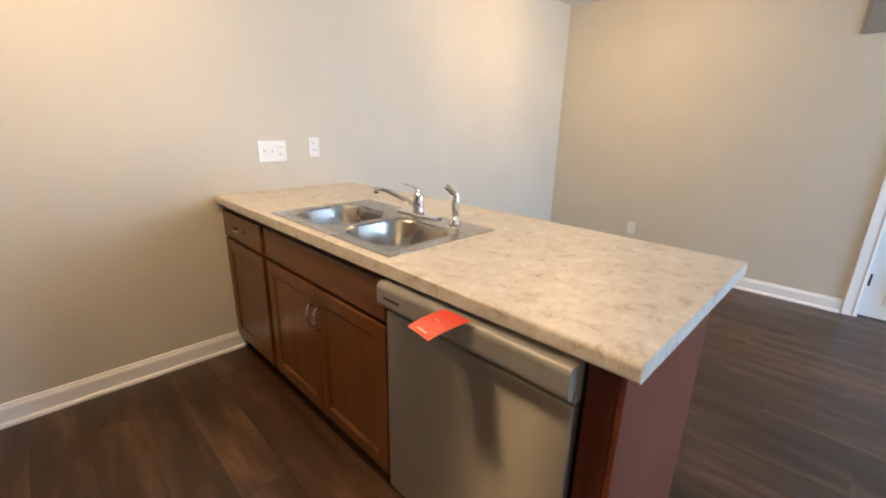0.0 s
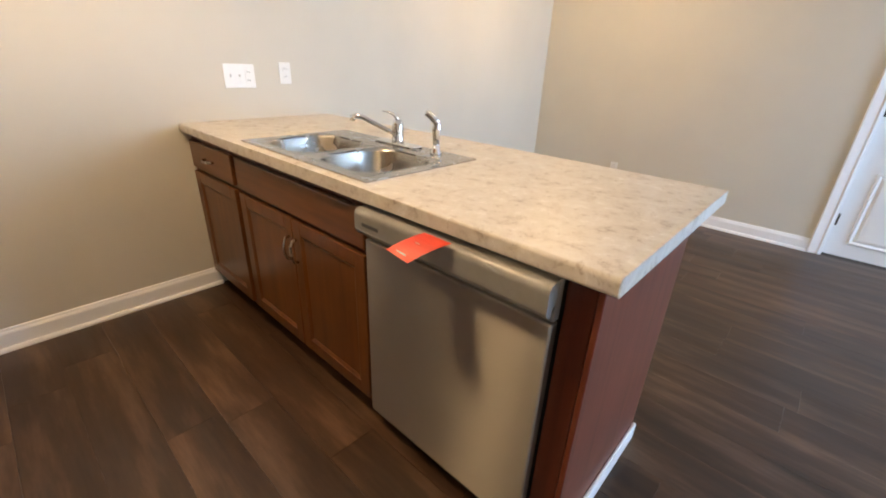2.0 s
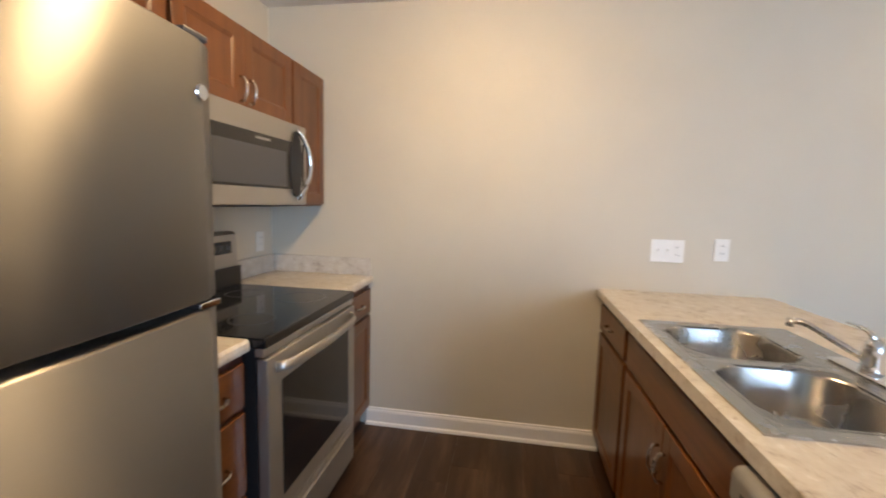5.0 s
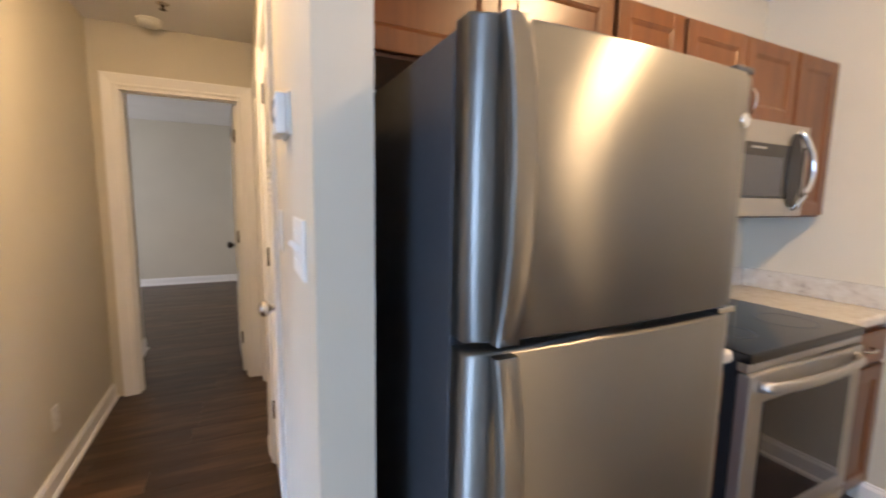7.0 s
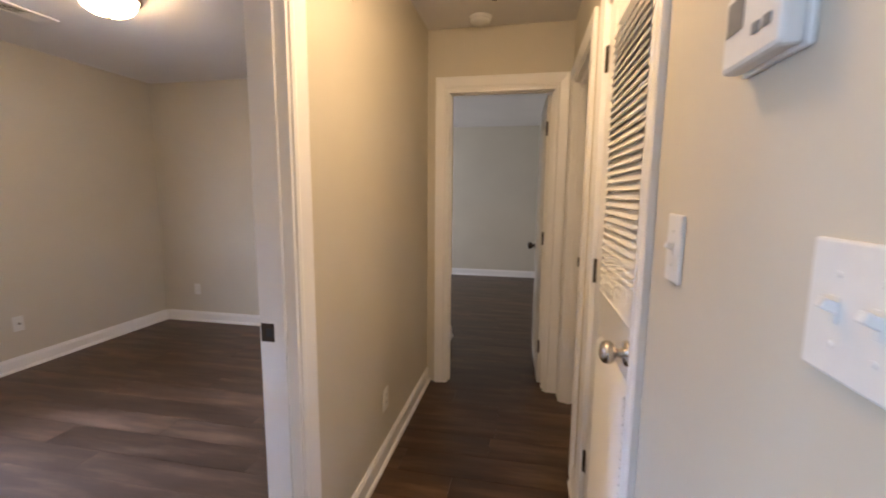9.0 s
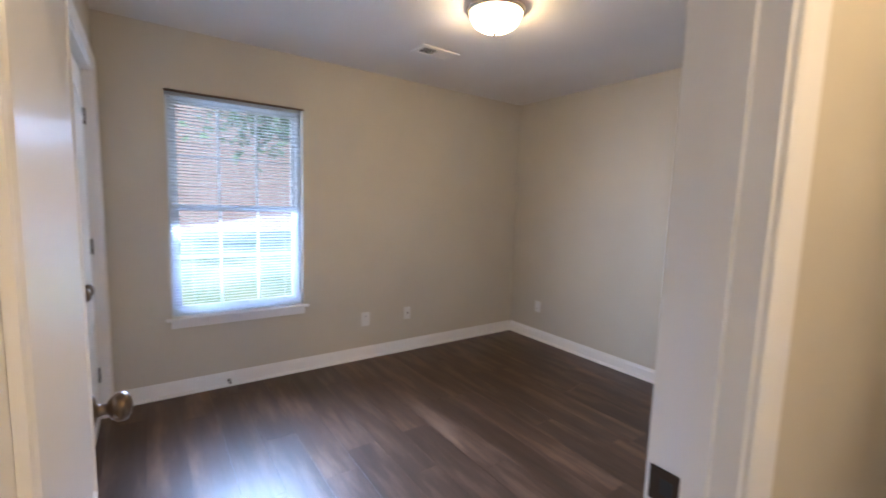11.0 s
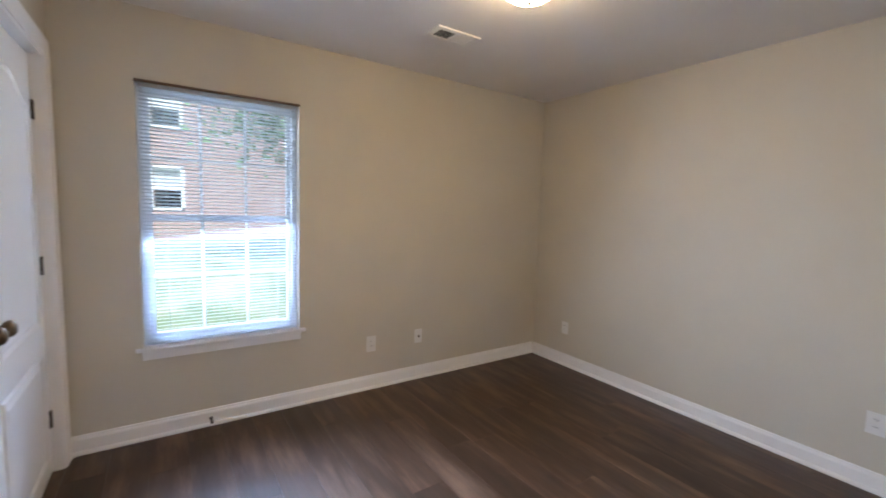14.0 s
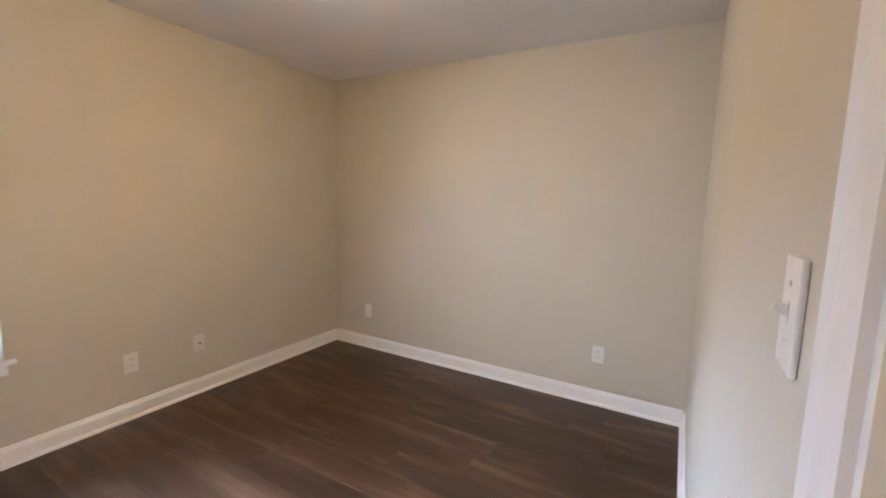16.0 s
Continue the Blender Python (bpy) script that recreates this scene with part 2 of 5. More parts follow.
def lathe(profile, axis="z", center=(0, 0, 0), n=24, caps=True):
    """profile: (radius, along) pairs."""
    bm = bmesh.new()
    rings = []
    for r, a in profile:
        ring = []
        for i in range(n):
            w = 2 * math.pi * i / n
            c, s = r * math.cos(w), r * math.sin(w)
            p = {"z": (c, s, a), "y": (s, a, c), "x": (a, c, s)}[axis]
            ring.append(bm.verts.new(Vector(p) + Vector(center)))
        rings.append(ring)
    for a, b in zip(rings, rings[1:]):
        for i in range(n):
            bm.faces.new((a[i], a[(i + 1) % n], b[(i + 1) % n], b[i]))
    if caps:
        bm.faces.new(rings[0][::-1])
        bm.faces.new(rings[-1])
    return bm


def tube(points, r, n=12, squash=(1, 1)):
    bm = bmesh.new()
    pts = [Vector(p) for p in points]
    rings = []
    for i, p in enumerate(pts):
        d = (pts[min(i + 1, len(pts) - 1)] - pts[max(i - 1, 0)]).normalized()
        up = Vector((0, 0, 1)) if abs(d.z) < 0.9 else Vector((1, 0, 0))
        a = d.cross(up).normalized()
        b = a.cross(d).normalized()
        rad = r[i] if isinstance(r, (list, tuple)) else r
        rings.append([bm.verts.new(p + rad * (squash[0] * math.cos(w) * a + squash[1] * math.sin(w) * b)) for w in (2 * math.pi * k / n for k in range(n))])
    for a, b in zip(rings, rings[1:]):
        for i in range(n):
            bm.faces.new((a[i], a[(i + 1) % n], b[(i + 1) % n], b[i]))
    bm.faces.new(rings[0][::-1])
    bm.faces.new(rings[-1])
    bmesh.ops.recalc_face_normals(bm, faces=bm.faces[:])
    return bm


def arc(fn, n):
    return [fn(i / (n - 1)) for i in range(n)]


def offset_loop(pts, d):
    """Moves a closed counter-clockwise outline inwards by d."""
    out = []
    k = len(pts)
    for i in range(k):
        p, q, r = (Vector(pts[(i + j) % k]) for j in (-1, 0, 1))
        e1, e2 = (q - p).normalized(), (r - q).normalized()
        n1, n2 = Vector((-e1.y, e1.x)), Vector((-e2.y, e2.x))
        m = n1 + n2
        out.append(q + m * (d / max(0.3, 1 + n1.dot(n2))))
    return out


def relief(outline, profile, place):
    """A moulding that follows an outline: profile is (inset, height) pairs, place(u, v, h) gives the point."""
    bm = bmesh.new()
    loops = [[bm.verts.new(place(p.x, p.y, h)) for p in offset_loop(outline, d)] for d, h in profile]
    for a, b in zip(loops, loops[1:]):
        for i in range(len(a)):
            bm.faces.new((a[i], a[(i + 1) % len(a)], b[(i + 1) % len(a)], b[i]))
    bm.faces.new(loops[-1])
    return bm


# ---- structure ----
H = 2.43


def wall_run(name, axis, a0, a1, b0, b1, openings, label, mat=None):
    """A wall between a0 and a1 across its thickness, running from b0 to b1. openings: (from, to, sill, head)."""
    spans, at = [], b0
    for o0, o1, s, h in sorted(openings):
        spans.append((at, o0, 0, H))
        if s > 0:
            spans.append((o0, o1, 0, s))
        spans.append((o0, o1, h, H))
        at = o1
    spans.append((at, b1, 0, H))
    specs = [(a0, a1, p, q, s, h) if axis == "x" else (p, q, a0, a1, s, h) for p, q, s, h in spans]
    return structure(name, boxes(*specs), mat or WALL, label)


HEAD = 2.045
wall_run("wall_west", "x", -0.12, 0, -2.02, 3.58, [], "greige painted kitchen and dining wall")
wall_run("wall_behind_range", "y", -2.02, -1.90, 0, 2.335, [], "greige painted wall behind the range")
wall_run("wall_hall_west", "x", 2.345, 2.445, -3.885, -1.212, [(-2.70, -2.052, 0, HEAD), (-3.765, -3.02, 0, HEAD)], "greige painted hall wall with thermostat")
wall_run("wall_hall_east", "x", 3.38, 3.50, -4.88, -0.78, [(-2.173, -1.343, 0, HEAD)], "greige painted hall wall beside the bedroom")
wall_run("wall_hall_end", "y", -4.0, -3.885, 2.31, 3.38, [(2.536, 3.250, 0, HEAD)], "greige painted wall at the end of the hall")
wall_run("wall_bedroom_south", "y", -4.88, -4.76, 3.50, 6.46, [], "greige painted bedroom wall")
wall_run("wall_closet", "y", -1.255, -1.15, 3.50, 6.46, [(4.712, 6.348, 0, 2.075)], "greige painted wall round the closet")
wall_run("wall_living_south", "y", -0.90, -0.78, 3.50, 6.46, [], "greige painted living room wall")
wall_run("wall_east", "x", 6.46, 6.60, -8.07, 3.58, [(-2.475, -1.60, 0.532, 2.045), (1.50, 3.20, 0.04, 2.05), (-7.1, -5.7, 0.6, 2.05)], "greige painted outer wall with windows")
wall_run("wall_north", "y", 3.46, 3.58, 0, 6.46, [(2.58, 3.45, 0, HEAD)], "greige painted dining wall with entry door")
wall_run("wall_main_bedroom_south", "y", -8.07, -7.95, 2.31, 6.46, [], "greige painted main bedroom wall")
wall_run("wall_main_bedroom_west", "x", 2.31, 2.42, -7.95, -4.0, [], "greige painted main bedroom wall")
wall_run("wall_bath_south", "y", -6.0, -5.88, 0.9, 2.31, [(1.13, 1.86, 0, HEAD)], "painted wall with a further door")
wall_run("wall_bath_west", "x", 0.78, 0.9, -6.0, -2.02, [], "painted bathroom wall")
wall_run("wall_utility", "y", -2.92, -2.82, 0.9, 2.335, [], "painted utility closet wall")
structure("ceiling", boxes((-0.12, 6.60, -8.07, 3.58, H, H + 0.15)), CEIL, "off-white textured ceiling")
structure("floor", boxes((-0.12, 6.60, -8.07, 3.58, -0.2, -0.004)), SUBFLOOR, "dark brown wood-look plank floor")
floor_ob = bpy.data.objects["floor"]


def skirting(name, runs):
    """runs: (axis, face, side, from, to); side is the way the wall faces. A moulded baseboard with a stepped top."""
    bm = bmesh.new()
    prof = [(0.0, 0.0), (0.026, 0.0), (0.026, 0.008), (0.022, 0.016), (0.0135, 0.020), (0.013, 0.021), (0.013, 0.080), (0.010, 0.089), (0.007, 0.093), (0.006, 0.102), (0.0, 0.106)]
    for axis, face, side, p, q in runs:
        ends = []
        for b in (p, q):
            ends.append([bm.verts.new((face + side * d, b, z) if axis == "x" else (b, face + side * d, z)) for d, z in prof])
        for i in range(len(prof)):
            j = (i + 1) % len(prof)
            bm.faces.new((ends[0][i], ends[0][j], ends[1][j], ends[1][i]))
        bm.faces.new(ends[0])
        bm.faces.new(ends[1][::-1])
    bmesh.ops.recalc_face_normals(bm, faces=bm.faces[:])
    return structure(name, bm, TRIM, "white moulded baseboard along the wall")


skirting("baseboard_kitchen", [("x", 0, 1, -1.29, 0.055), ("x", 0, 1, 0.646, 3.447), ("y", 3.46, -1, 0, 2.505), ("y", 3.46, -1, 3.525, 6.46)])
skirting("baseboard_hall", [("x", 3.38, -1, -3.885, -2.25), ("x", 2.445, 1, -1.972, -1.212), ("x", 2.445, 1, -2.95, -2.77), ("y", -1.212, 1, 2.345, 2.458), ("x", 3.38, -1, -1.262, -0.78)])
skirting("baseboard_bedroom", [("x", 6.46, -1, -4.747, -1.268), ("y", -4.76, 1, 3.513, 6.447), ("x", 3.50, 1, -4.747, -2.223), ("y", -1.255, -1, 3.50, 4.635), ("y", -1.255, -1, 6.425, 6.447)])
skirting("baseboard_main_bedroom", [("y", -7.95, 1, 2.42, 6.46), ("x", 2.42, 1, -7.937, -4.0), ("x", 3.38, -1, -4.88, -4.0), ("y", -4.88, -1, 3.38, 6.46)])


def casing(name, axis, face, side, p, q, head=HEAD, w=0.08, label="white moulded door casing"):
    """Three mitred, stepped boards round an opening from p to q in a wall face."""
    bm = bmesh.new()

    def put(b, z, d):
        return (face + side * d, b, z) if axis == "x" else (b, face + side * d, z)

    prof = [(0.0, 0.0), (0.0, 0.011), (0.010, 0.015), (0.022, 0.011), (0.040, 0.014), (w - 0.008, 0.019), (w, 0.016), (w, 0.0)]
    path = [(p, 0.0, -1, 0), (p, head, -1, 1), (q, head, 1, 1), (q, 0.0, 1, 0)]
    rings = [[bm.verts.new(put(b + sx * o, z + sz * o, d)) for o, d in prof] for b, z, sx, sz in path]
    for a, b in zip(rings, rings[1:]):
        for i in range(len(prof) - 1):
            bm.faces.new((a[i], a[i + 1], b[i + 1], b[i]))
    bm.faces.new(rings[0])
    bm.faces.new(rings[-1][::-1])
    bmesh.ops.recalc_face_normals(bm, faces=bm.faces[:])
    return structure(name, bm, TRIM, label)


def jambs(name, axis, a0, a1, p, q, stop=None, head=HEAD):
    """The lining of an opening, 18 mm boards and a stop."""
    sp = [(a0, a1, p, p + 0.018, 0, head - 0.018), (a0, a1, q - 0.018, q, 0, head - 0.018), (a0, a1, p, q, head - 0.018, head)]
    if stop is not None:
        sp += [(stop, stop + 0.035, p + 0.018, p + 0.029, 0, head - 0.029), (stop, stop + 0.035, q - 0.029, q - 0.018, 0, head - 0.029), (stop, stop + 0.035, p + 0.018, q - 0.018, head - 0.029, head - 0.018)]
    if axis == "y":
        sp = [(c, d, a, b, e, f) for a, b, c, d, e, f in sp]
    return structure(name, boxes(*sp), TRIM, "white painted door lining")


jambs("door_frame_bedroom", "x", 3.377, 3.503, -2.173, -1.343, 3.412)
casing("trim_bedroom_hall_side", "x", 3.38, -1, -2.167, -1.349)
casing("trim_bedroom_room_side", "x", 3.50, 1, -2.167, -1.349, w=0.055)
jambs("door_frame_utility", "x", 2.332, 2.448, -2.70, -2.052)
casing("trim_utility", "x", 2.445, 1, -2.694, -2.058)
jambs("door_frame_bath", "x", 2.332, 2.448, -3.765, -3.02, 2.38)
casing("trim_bath", "x", 2.445, 1, -3.759, -3.026)
jambs("door_frame_hall_end", "y", -4.003, -3.882, 2.536, 3.250, -3.96)
casing("trim_hall_end", "y", -3.885, 1, 2.542, 3.244)
casing("trim_hall_end_room_side", "y", -4.0, -1, 2.542, 3.244)
jambs("door_frame_closet", "y", -1.258, -1.147, 4.712, 6.348, head=2.075)
casing("trim_closet", "y", -1.255, -1, 4.718, 6.342, head=2.07)
jambs("door_frame_entry", "y", 3.457, 3.583, 2.58, 3.45)
casing("trim_entry", "y", 3.46, -1, 2.587, 3.443)
jambs("door_frame_bath_far", "y", -6.0, -5.877, 1.13, 1.86)
casing("trim_bath_far", "y", -5.88, 1, 1.136, 1.854)


# ---- doors ----
def arched(u0, u1, v0, v1, rise, n=9):
    pts = [(u0, v0), (u1, v0), (u1, v1 - rise)]
    for i in range(1, n):
        s = i / n
        k = 0.5 - 0.5 * math.cos(2 * math.pi * s)
        pts.append((u1 + (u0 - u1) * s, v1 - rise + rise * k))
    pts.append((u0, v1 - rise))
    return [Vector(p) for p in pts]


def knob(parent, x, z, face, way, mat, label):
    """Round knob on a rose; face: the leaf's face in y, way: outward."""
    prof = [(0.033, 0.0), (0.033, 0.004), (0.029, 0.009), (0.014, 0.012), (0.011, 0.020), (0.012, 0.028), (0.022, 0.034), (0.029, 0.043), (0.030, 0.052), (0.026, 0.062), (0.016, 0.068), (0.004, 0.070)]
    part("knob", lathe([(r, way * a) for r, a in prof], "y", (x, face, z), 28), mat, parent, label, True)


def hinge(parent, x, y, z, h=0.09, name="hinge"):
    bm = boxes((x - 0.018, x + 0.018, y - 0.003, y + 0.003, z - h / 2, z + h / 2), bevel=0.001, seg=1)
    k = lathe([(0.006, -h / 2), (0.006, h / 2)], "z", (x, y - 0.004, z), 10)
    me = bpy.data.meshes.new("tmp")
    k.to_mesh(me)
    k.free()
    bm.from_mesh(me)
    part(name, bm, HINGE, parent, "dark bronze hinge")


def panel_door(name, label, w, m, h=2.02, knobs="both", knob_at=None, knob_mat=BRONZE, arch=True, hinge_side=0, hinge_face=-1):
    """Moulded two-panel leaf: x from 0 (hinge) to w, thickness 0 to 0.035 in y."""
    d = thing(name, label, "door", m)
    part("leaf", boxes((0, w, 0, 0.035, 0.008, h), bevel=0.0015, seg=1), DOORP, d)
    s = 0.112
    prof = [(0.0, 0.0), (0.005, 0.0085), (0.014, 0.0100), (0.024, 0.0020), (0.030, 0.0012), (0.046, 0.0080), (0.056, 0.0086)]
    for v0, v1, rise in ((0.11, 0.645, 0.0), (0.785, 1.915, 0.10 if arch else 0.0)):
        o = arched(s, w - s, v0, v1, rise) if rise else [Vector(p) for p in ((s, v0), (w - s, v0), (w - s, v1), (s, v1))]
        for face, way in ((0.0, -1), (0.035, 1)):
            part("panel", relief(o, prof, lambda u, v, e: (u, face + way * (e + 0.0004), v)), DOORP, d)
    kx = knob_at if knob_at is not None else w - 0.065
    if knobs in ("both", "front"):
        knob(d, kx, 0.935, 0.0, -1, knob_mat, "antique brass door knob" if knob_mat is BRONZE else "satin nickel door knob")
    if knobs in ("both", "back"):
        knob(d, kx, 0.935, 0.035, 1, knob_mat, "antique brass door knob" if knob_mat is BRONZE else "satin nickel door knob")
    for z in (0.28, 1.06, 1.80):
        hinge(d, 0.0 if hinge_side == 0 else w, 0.0 if hinge_face < 0 else 0.035, z)
    return d


# bedroom door, swung open against the closet wall
panel_door("door", "white moulded panel door standing open in the bedroom", 0.755, pose(3.535, -1.400, 0, 0, 0, 1.2), arch=True)
part("latch", boxes((0.755, 0.7585, 0.006, 0.029, 0.895, 0.955)), BRONZE, bpy.data.objects["door"], "brass latch plate")
part("hinge", boxes((-0.0022, 0.0, 0.001, 0.033, 1.035, 1.125), bevel=0.0008, seg=1), HINGE, bpy.data.objects["door"], "dark bronze hinge leaf")
# closet pair
d1 = panel_door("closet_door", "white moulded closet door, closed, with arched panel", 0.798, pose(4.731, -1.212, 0), h=2.05, knobs="front", knob_at=0.798 - 0.05)
d2 = panel_door("closet_door", "white moulded closet door, closed, hinged beside the window", 0.798, pose(5.531, -1.212, 0), h=2.05, knobs="front", knob_at=0.05, hinge_side=1)
for d in (d1, d2):
    tagged(d, group="closet double doors")
# main bedroom door, open against its wall
panel_door("door", "white moulded panel door standing open past the hall", 0.672, pose(2.556, -4.004, 0, 0, 0, -88), knob_mat=HINGE, hinge_face=1)
# entry door and bath far door
panel_door("entry_door", "white moulded entry door, closed, beside the dining wall", 0.84, pose(2.595, 3.50, 0), knobs="front")
panel_door("door", "white moulded panel door, closed, seen through the side room", 0.69, pose(1.15, -5.885, 0, 0, 0, 0) @ pose(0.69, 0, 0, 0, 0, 180), knob_at=0.135, knob_mat=HINGE)


def strike_plate(m):
    s = thing("strike_plate", "dark bronze strike plate on the white door lining", "strike plate", m)
    part("plate", boxes((0.0, 0.0025, -0.028, 0.028, -0.029, 0.029), bevel=0.0008, seg=1), HINGE, s)
    # Raised black square paints the darkness of the latch hole.
    part("slot", boxes((0.0026, 0.0034, -0.010, 0.010, -0.013, 0.013)), BLACK, s, "dark latch hole")
    return s


strike_plate(pose(3.470, -2.155, 0.935, 0, 0, 90))
strike_plate(pose(2.372, -3.747, 0.945, 0, 0, 90))


def louvred_door():
    """Faces +x: built with u along -y from the hinge, leaf width 0.575."""
    w, h = 0.608, 2.02
    d = thing("louvred_door", "white louvred utility closet door, closed, with nickel knob", "door", pose(2.441, -2.68, 0, 0, 0, 90))
    st, sf = 0.055, 0.12
    part("stile", boxes((0, sf, 0, 0.032, 0.008, h), bevel=0.002), DOORP, d)
    part("stile", boxes((w - st, w, 0, 0.032, 0.008, h), bevel=0.002), DOORP, d)
    for z0, z1 in ((0.008, 0.16), (0.885, 1.035), (1.91, h)):
        part("rail", boxes((sf, w - st, 0.002, 0.030, z0, z1), bevel=0.002), DOORP, d)
    sl = bmesh.new()
    vs = [(-0.006, -0.017), (0.000, -0.019), (0.020, 0.010), (0.014, 0.013)]
    a = [sl.verts.new((sf, y, z)) for y, z in vs]
    b = [sl.verts.new((w - st, y, z)) for y, z in vs]
    for i in range(4):
        sl.faces.new((a[i], a[(i + 1) % 4], b[(i + 1) % 4], b[i]))
    bmesh.ops.recalc_face_normals(sl, faces=sl.faces[:])
    first = part("slat", sl, DOORP, d)
    zs = [0.176 + 0.0245 * i for i in range(29)] + [1.052 + 0.0245 * i for i in range(35)]
    first.location.z = zs[0]
    for z in zs[1:]:
        o = new("slat", first.data)
        o.parent = d
        o.location.z = z
    knob(d, w - 0.065, 0.962, 0.0, -1, NICKEL, "satin nickel door knob")
    for z in (0.30, 1.08, 1.84):
        hinge(d, 0.0, 0.0, z)
    # White sheet added behind the slats to lighten the louvre gaps.
    part("gap_backing", boxes((sf, w - st, 0.033, 0.036, 0.16, 1.91)), DOORP, d)
    return d


louvred_door()


# ---- plates and small wall fittings ----
def wall_plate(name, label, m, w, h, kind, gangs=1):
    """A plate facing -y in its own axes, its back on y = 0."""
    p = thing(name, label, "outlet" if kind == "outlet" else "switch", m)
    part("plate", boxes((-w / 2, w / 2, -0.007, 0.0, -h / 2, h / 2), bevel=0.003), WHITEP, p)
    for g in range(gangs):
        x = (g - (gangs - 1) / 2) * 0.046
        k = kind[g] if isinstance(kind, (list, tuple)) else kind
        if k == "outlet":
            for z in (-0.020, 0.020):
                part("socket", boxes((x - 0.016, x + 0.016, -0.0092, -0.0072, z - 0.013, z + 0.013), bevel=0.002), WHITEP, p)
                for sx in (-0.006, 0.006):
                    part("slot", boxes((x + sx - 0.0012, x + sx + 0.0012, -0.0099, -0.0094, z - 0.001, z + 0.008)), SLOT_SHADE, p)
        elif k == "toggle":
            part("toggle_frame", boxes((x - 0.0055, x + 0.0055, -0.0085, -0.0072, -0.012, 0.012), bevel=0.0008, seg=1), WHITEP, p)
            t = bmesh.new()
            add_box(t, x - 0.0046, x + 0.0046, -0.021, -0.007, -0.0042, 0.0058, bevel=0.0012, seg=1)
            bmesh.ops.rotate(t, cent=(x, -0.007, 0), matrix=Matrix.Rotation(radians(-24), 3, "X"), verts=t.verts[:])
            part("toggle", t, WHITEP, p)
            for z in (-0.030, 0.030):
                part("screw", lathe([(0.003, -0.0088), (0.003, -0.0068)], "y", (x, 0, z), 10), WHITEP, p)
        elif k == "gfci":
            part("socket", boxes((x - 0.0165, x + 0.0165, -0.0095, -0.0072, -0.033, 0.033), bevel=0.002), WHITEP, p)
            for z in (-0.020, 0.020):
                for sx in (-0.006, 0.006):
                    part("slot", boxes((x + sx - 0.0012, x + sx + 0.0012, -0.0103, -0.0098, z - 0.004, z + 0.005)), SLOT_SHADE, p)
        elif k == "cable":
            part("socket", lathe([(0.008, -0.016), (0.008, -0.006)], "y", (x, 0, 0), 14), NICKEL, p)
    return p


EAST, WEST, NORTH, SOUTH = 90, -90, 180, 0   # turn of a plate that faces that way
PL = 0.114
wall_plate("wall_plate", "white three-gang plate with two switches and an outlet", pose(0, 0.335, 1.133, 0, 0, EAST), 0.163, 0.118, ("toggle", "toggle", "gfci"), 3)
wall_plate("outlet", "white wall outlet above the peninsula", pose(0, 0.593, 1.148, 0, 0, EAST), 0.07, PL, "outlet")
wall_plate("outlet", "white wall outlet low on the dining wall", pose(0.90, 3.46, 0.352, 0, 0, 0), 0.07, PL, "outlet")
wall_plate("outlet", "white wall outlet beside the range", pose(0.13, -1.90, 1.10, 0, 0, NORTH), 0.07, PL, "outlet")
wall_plate("light_switch", "white three-toggle switch plate on the hall wall", pose(2.445, -1.394, 1.271, 0, 0, EAST), 0.163, 0.118, "toggle", 3)
wall_plate("light_switch", "white single toggle switch plate beside the louvred door", pose(2.445, -1.840, 1.272, 0, 0, EAST), 0.07, 0.12, "toggle")
wall_plate("light_switch", "white single toggle switch plate inside the bedroom", pose(3.50, -2.37, 1.295, 0, 0, EAST), 0.07, 0.118, "toggle")
wall_plate("outlet", "white wall outlet low in the hall", pose(3.38, -2.955, 0.325, 0, 0, WEST), 0.07, PL, "outlet")
wall_plate("outlet", "white wall outlet under the bedroom lamp wall", pose(6.46, -3.01, 0.352, 0, 0, WEST), 0.078, 0.122, "outlet")
wall_plate("cable_outlet", "white cable wall plate beside the outlet", pose(6.46, -3.425, 0.356, 0, 0, WEST), 0.07, PL, "cable")
wall_plate("outlet", "white wall outlet near the bedroom corner", pose(6.065, -4.76, 0.346, 0, 0, NORTH), 0.07, PL, "outlet")
wall_plate("outlet", "white wall outlet on the long bedroom wall", pose(4.04, -4.76, 0.36, 0, 0, NORTH), 0.078, 0.118, "outlet")


def thermostat():
    t = thing("thermostat", "white wall thermostat with small dark display", "thermostat", pose(2.445, -1.583, 1.556, 0, 0, EAST))
    part("back_plate", boxes((-0.066, 0.066, -0.008, 0.0, -0.048, 0.048), bevel=0.004), WHITEP, t)
    part("body", boxes((-0.062, 0.062, -0.032, -0.008, -0.045, 0.045), bevel=0.006), WHITEP, t)
    part("display", boxes((-0.050, -0.012, -0.0335, -0.0322, -0.004, 0.034), bevel=0.0006, seg=1), GREYP, t, "grey liquid crystal display")
    for x, z in ((0.018, 0.024), (0.040, 0.024), (0.018, -0.014), (0.040, -0.014)):
        part("button", boxes((x - 0.007, x + 0.007, -0.0345, -0.032, z - 0.006, z + 0.006), bevel=0.0015), GREYP, t, "small grey button")
    return t


thermostat()

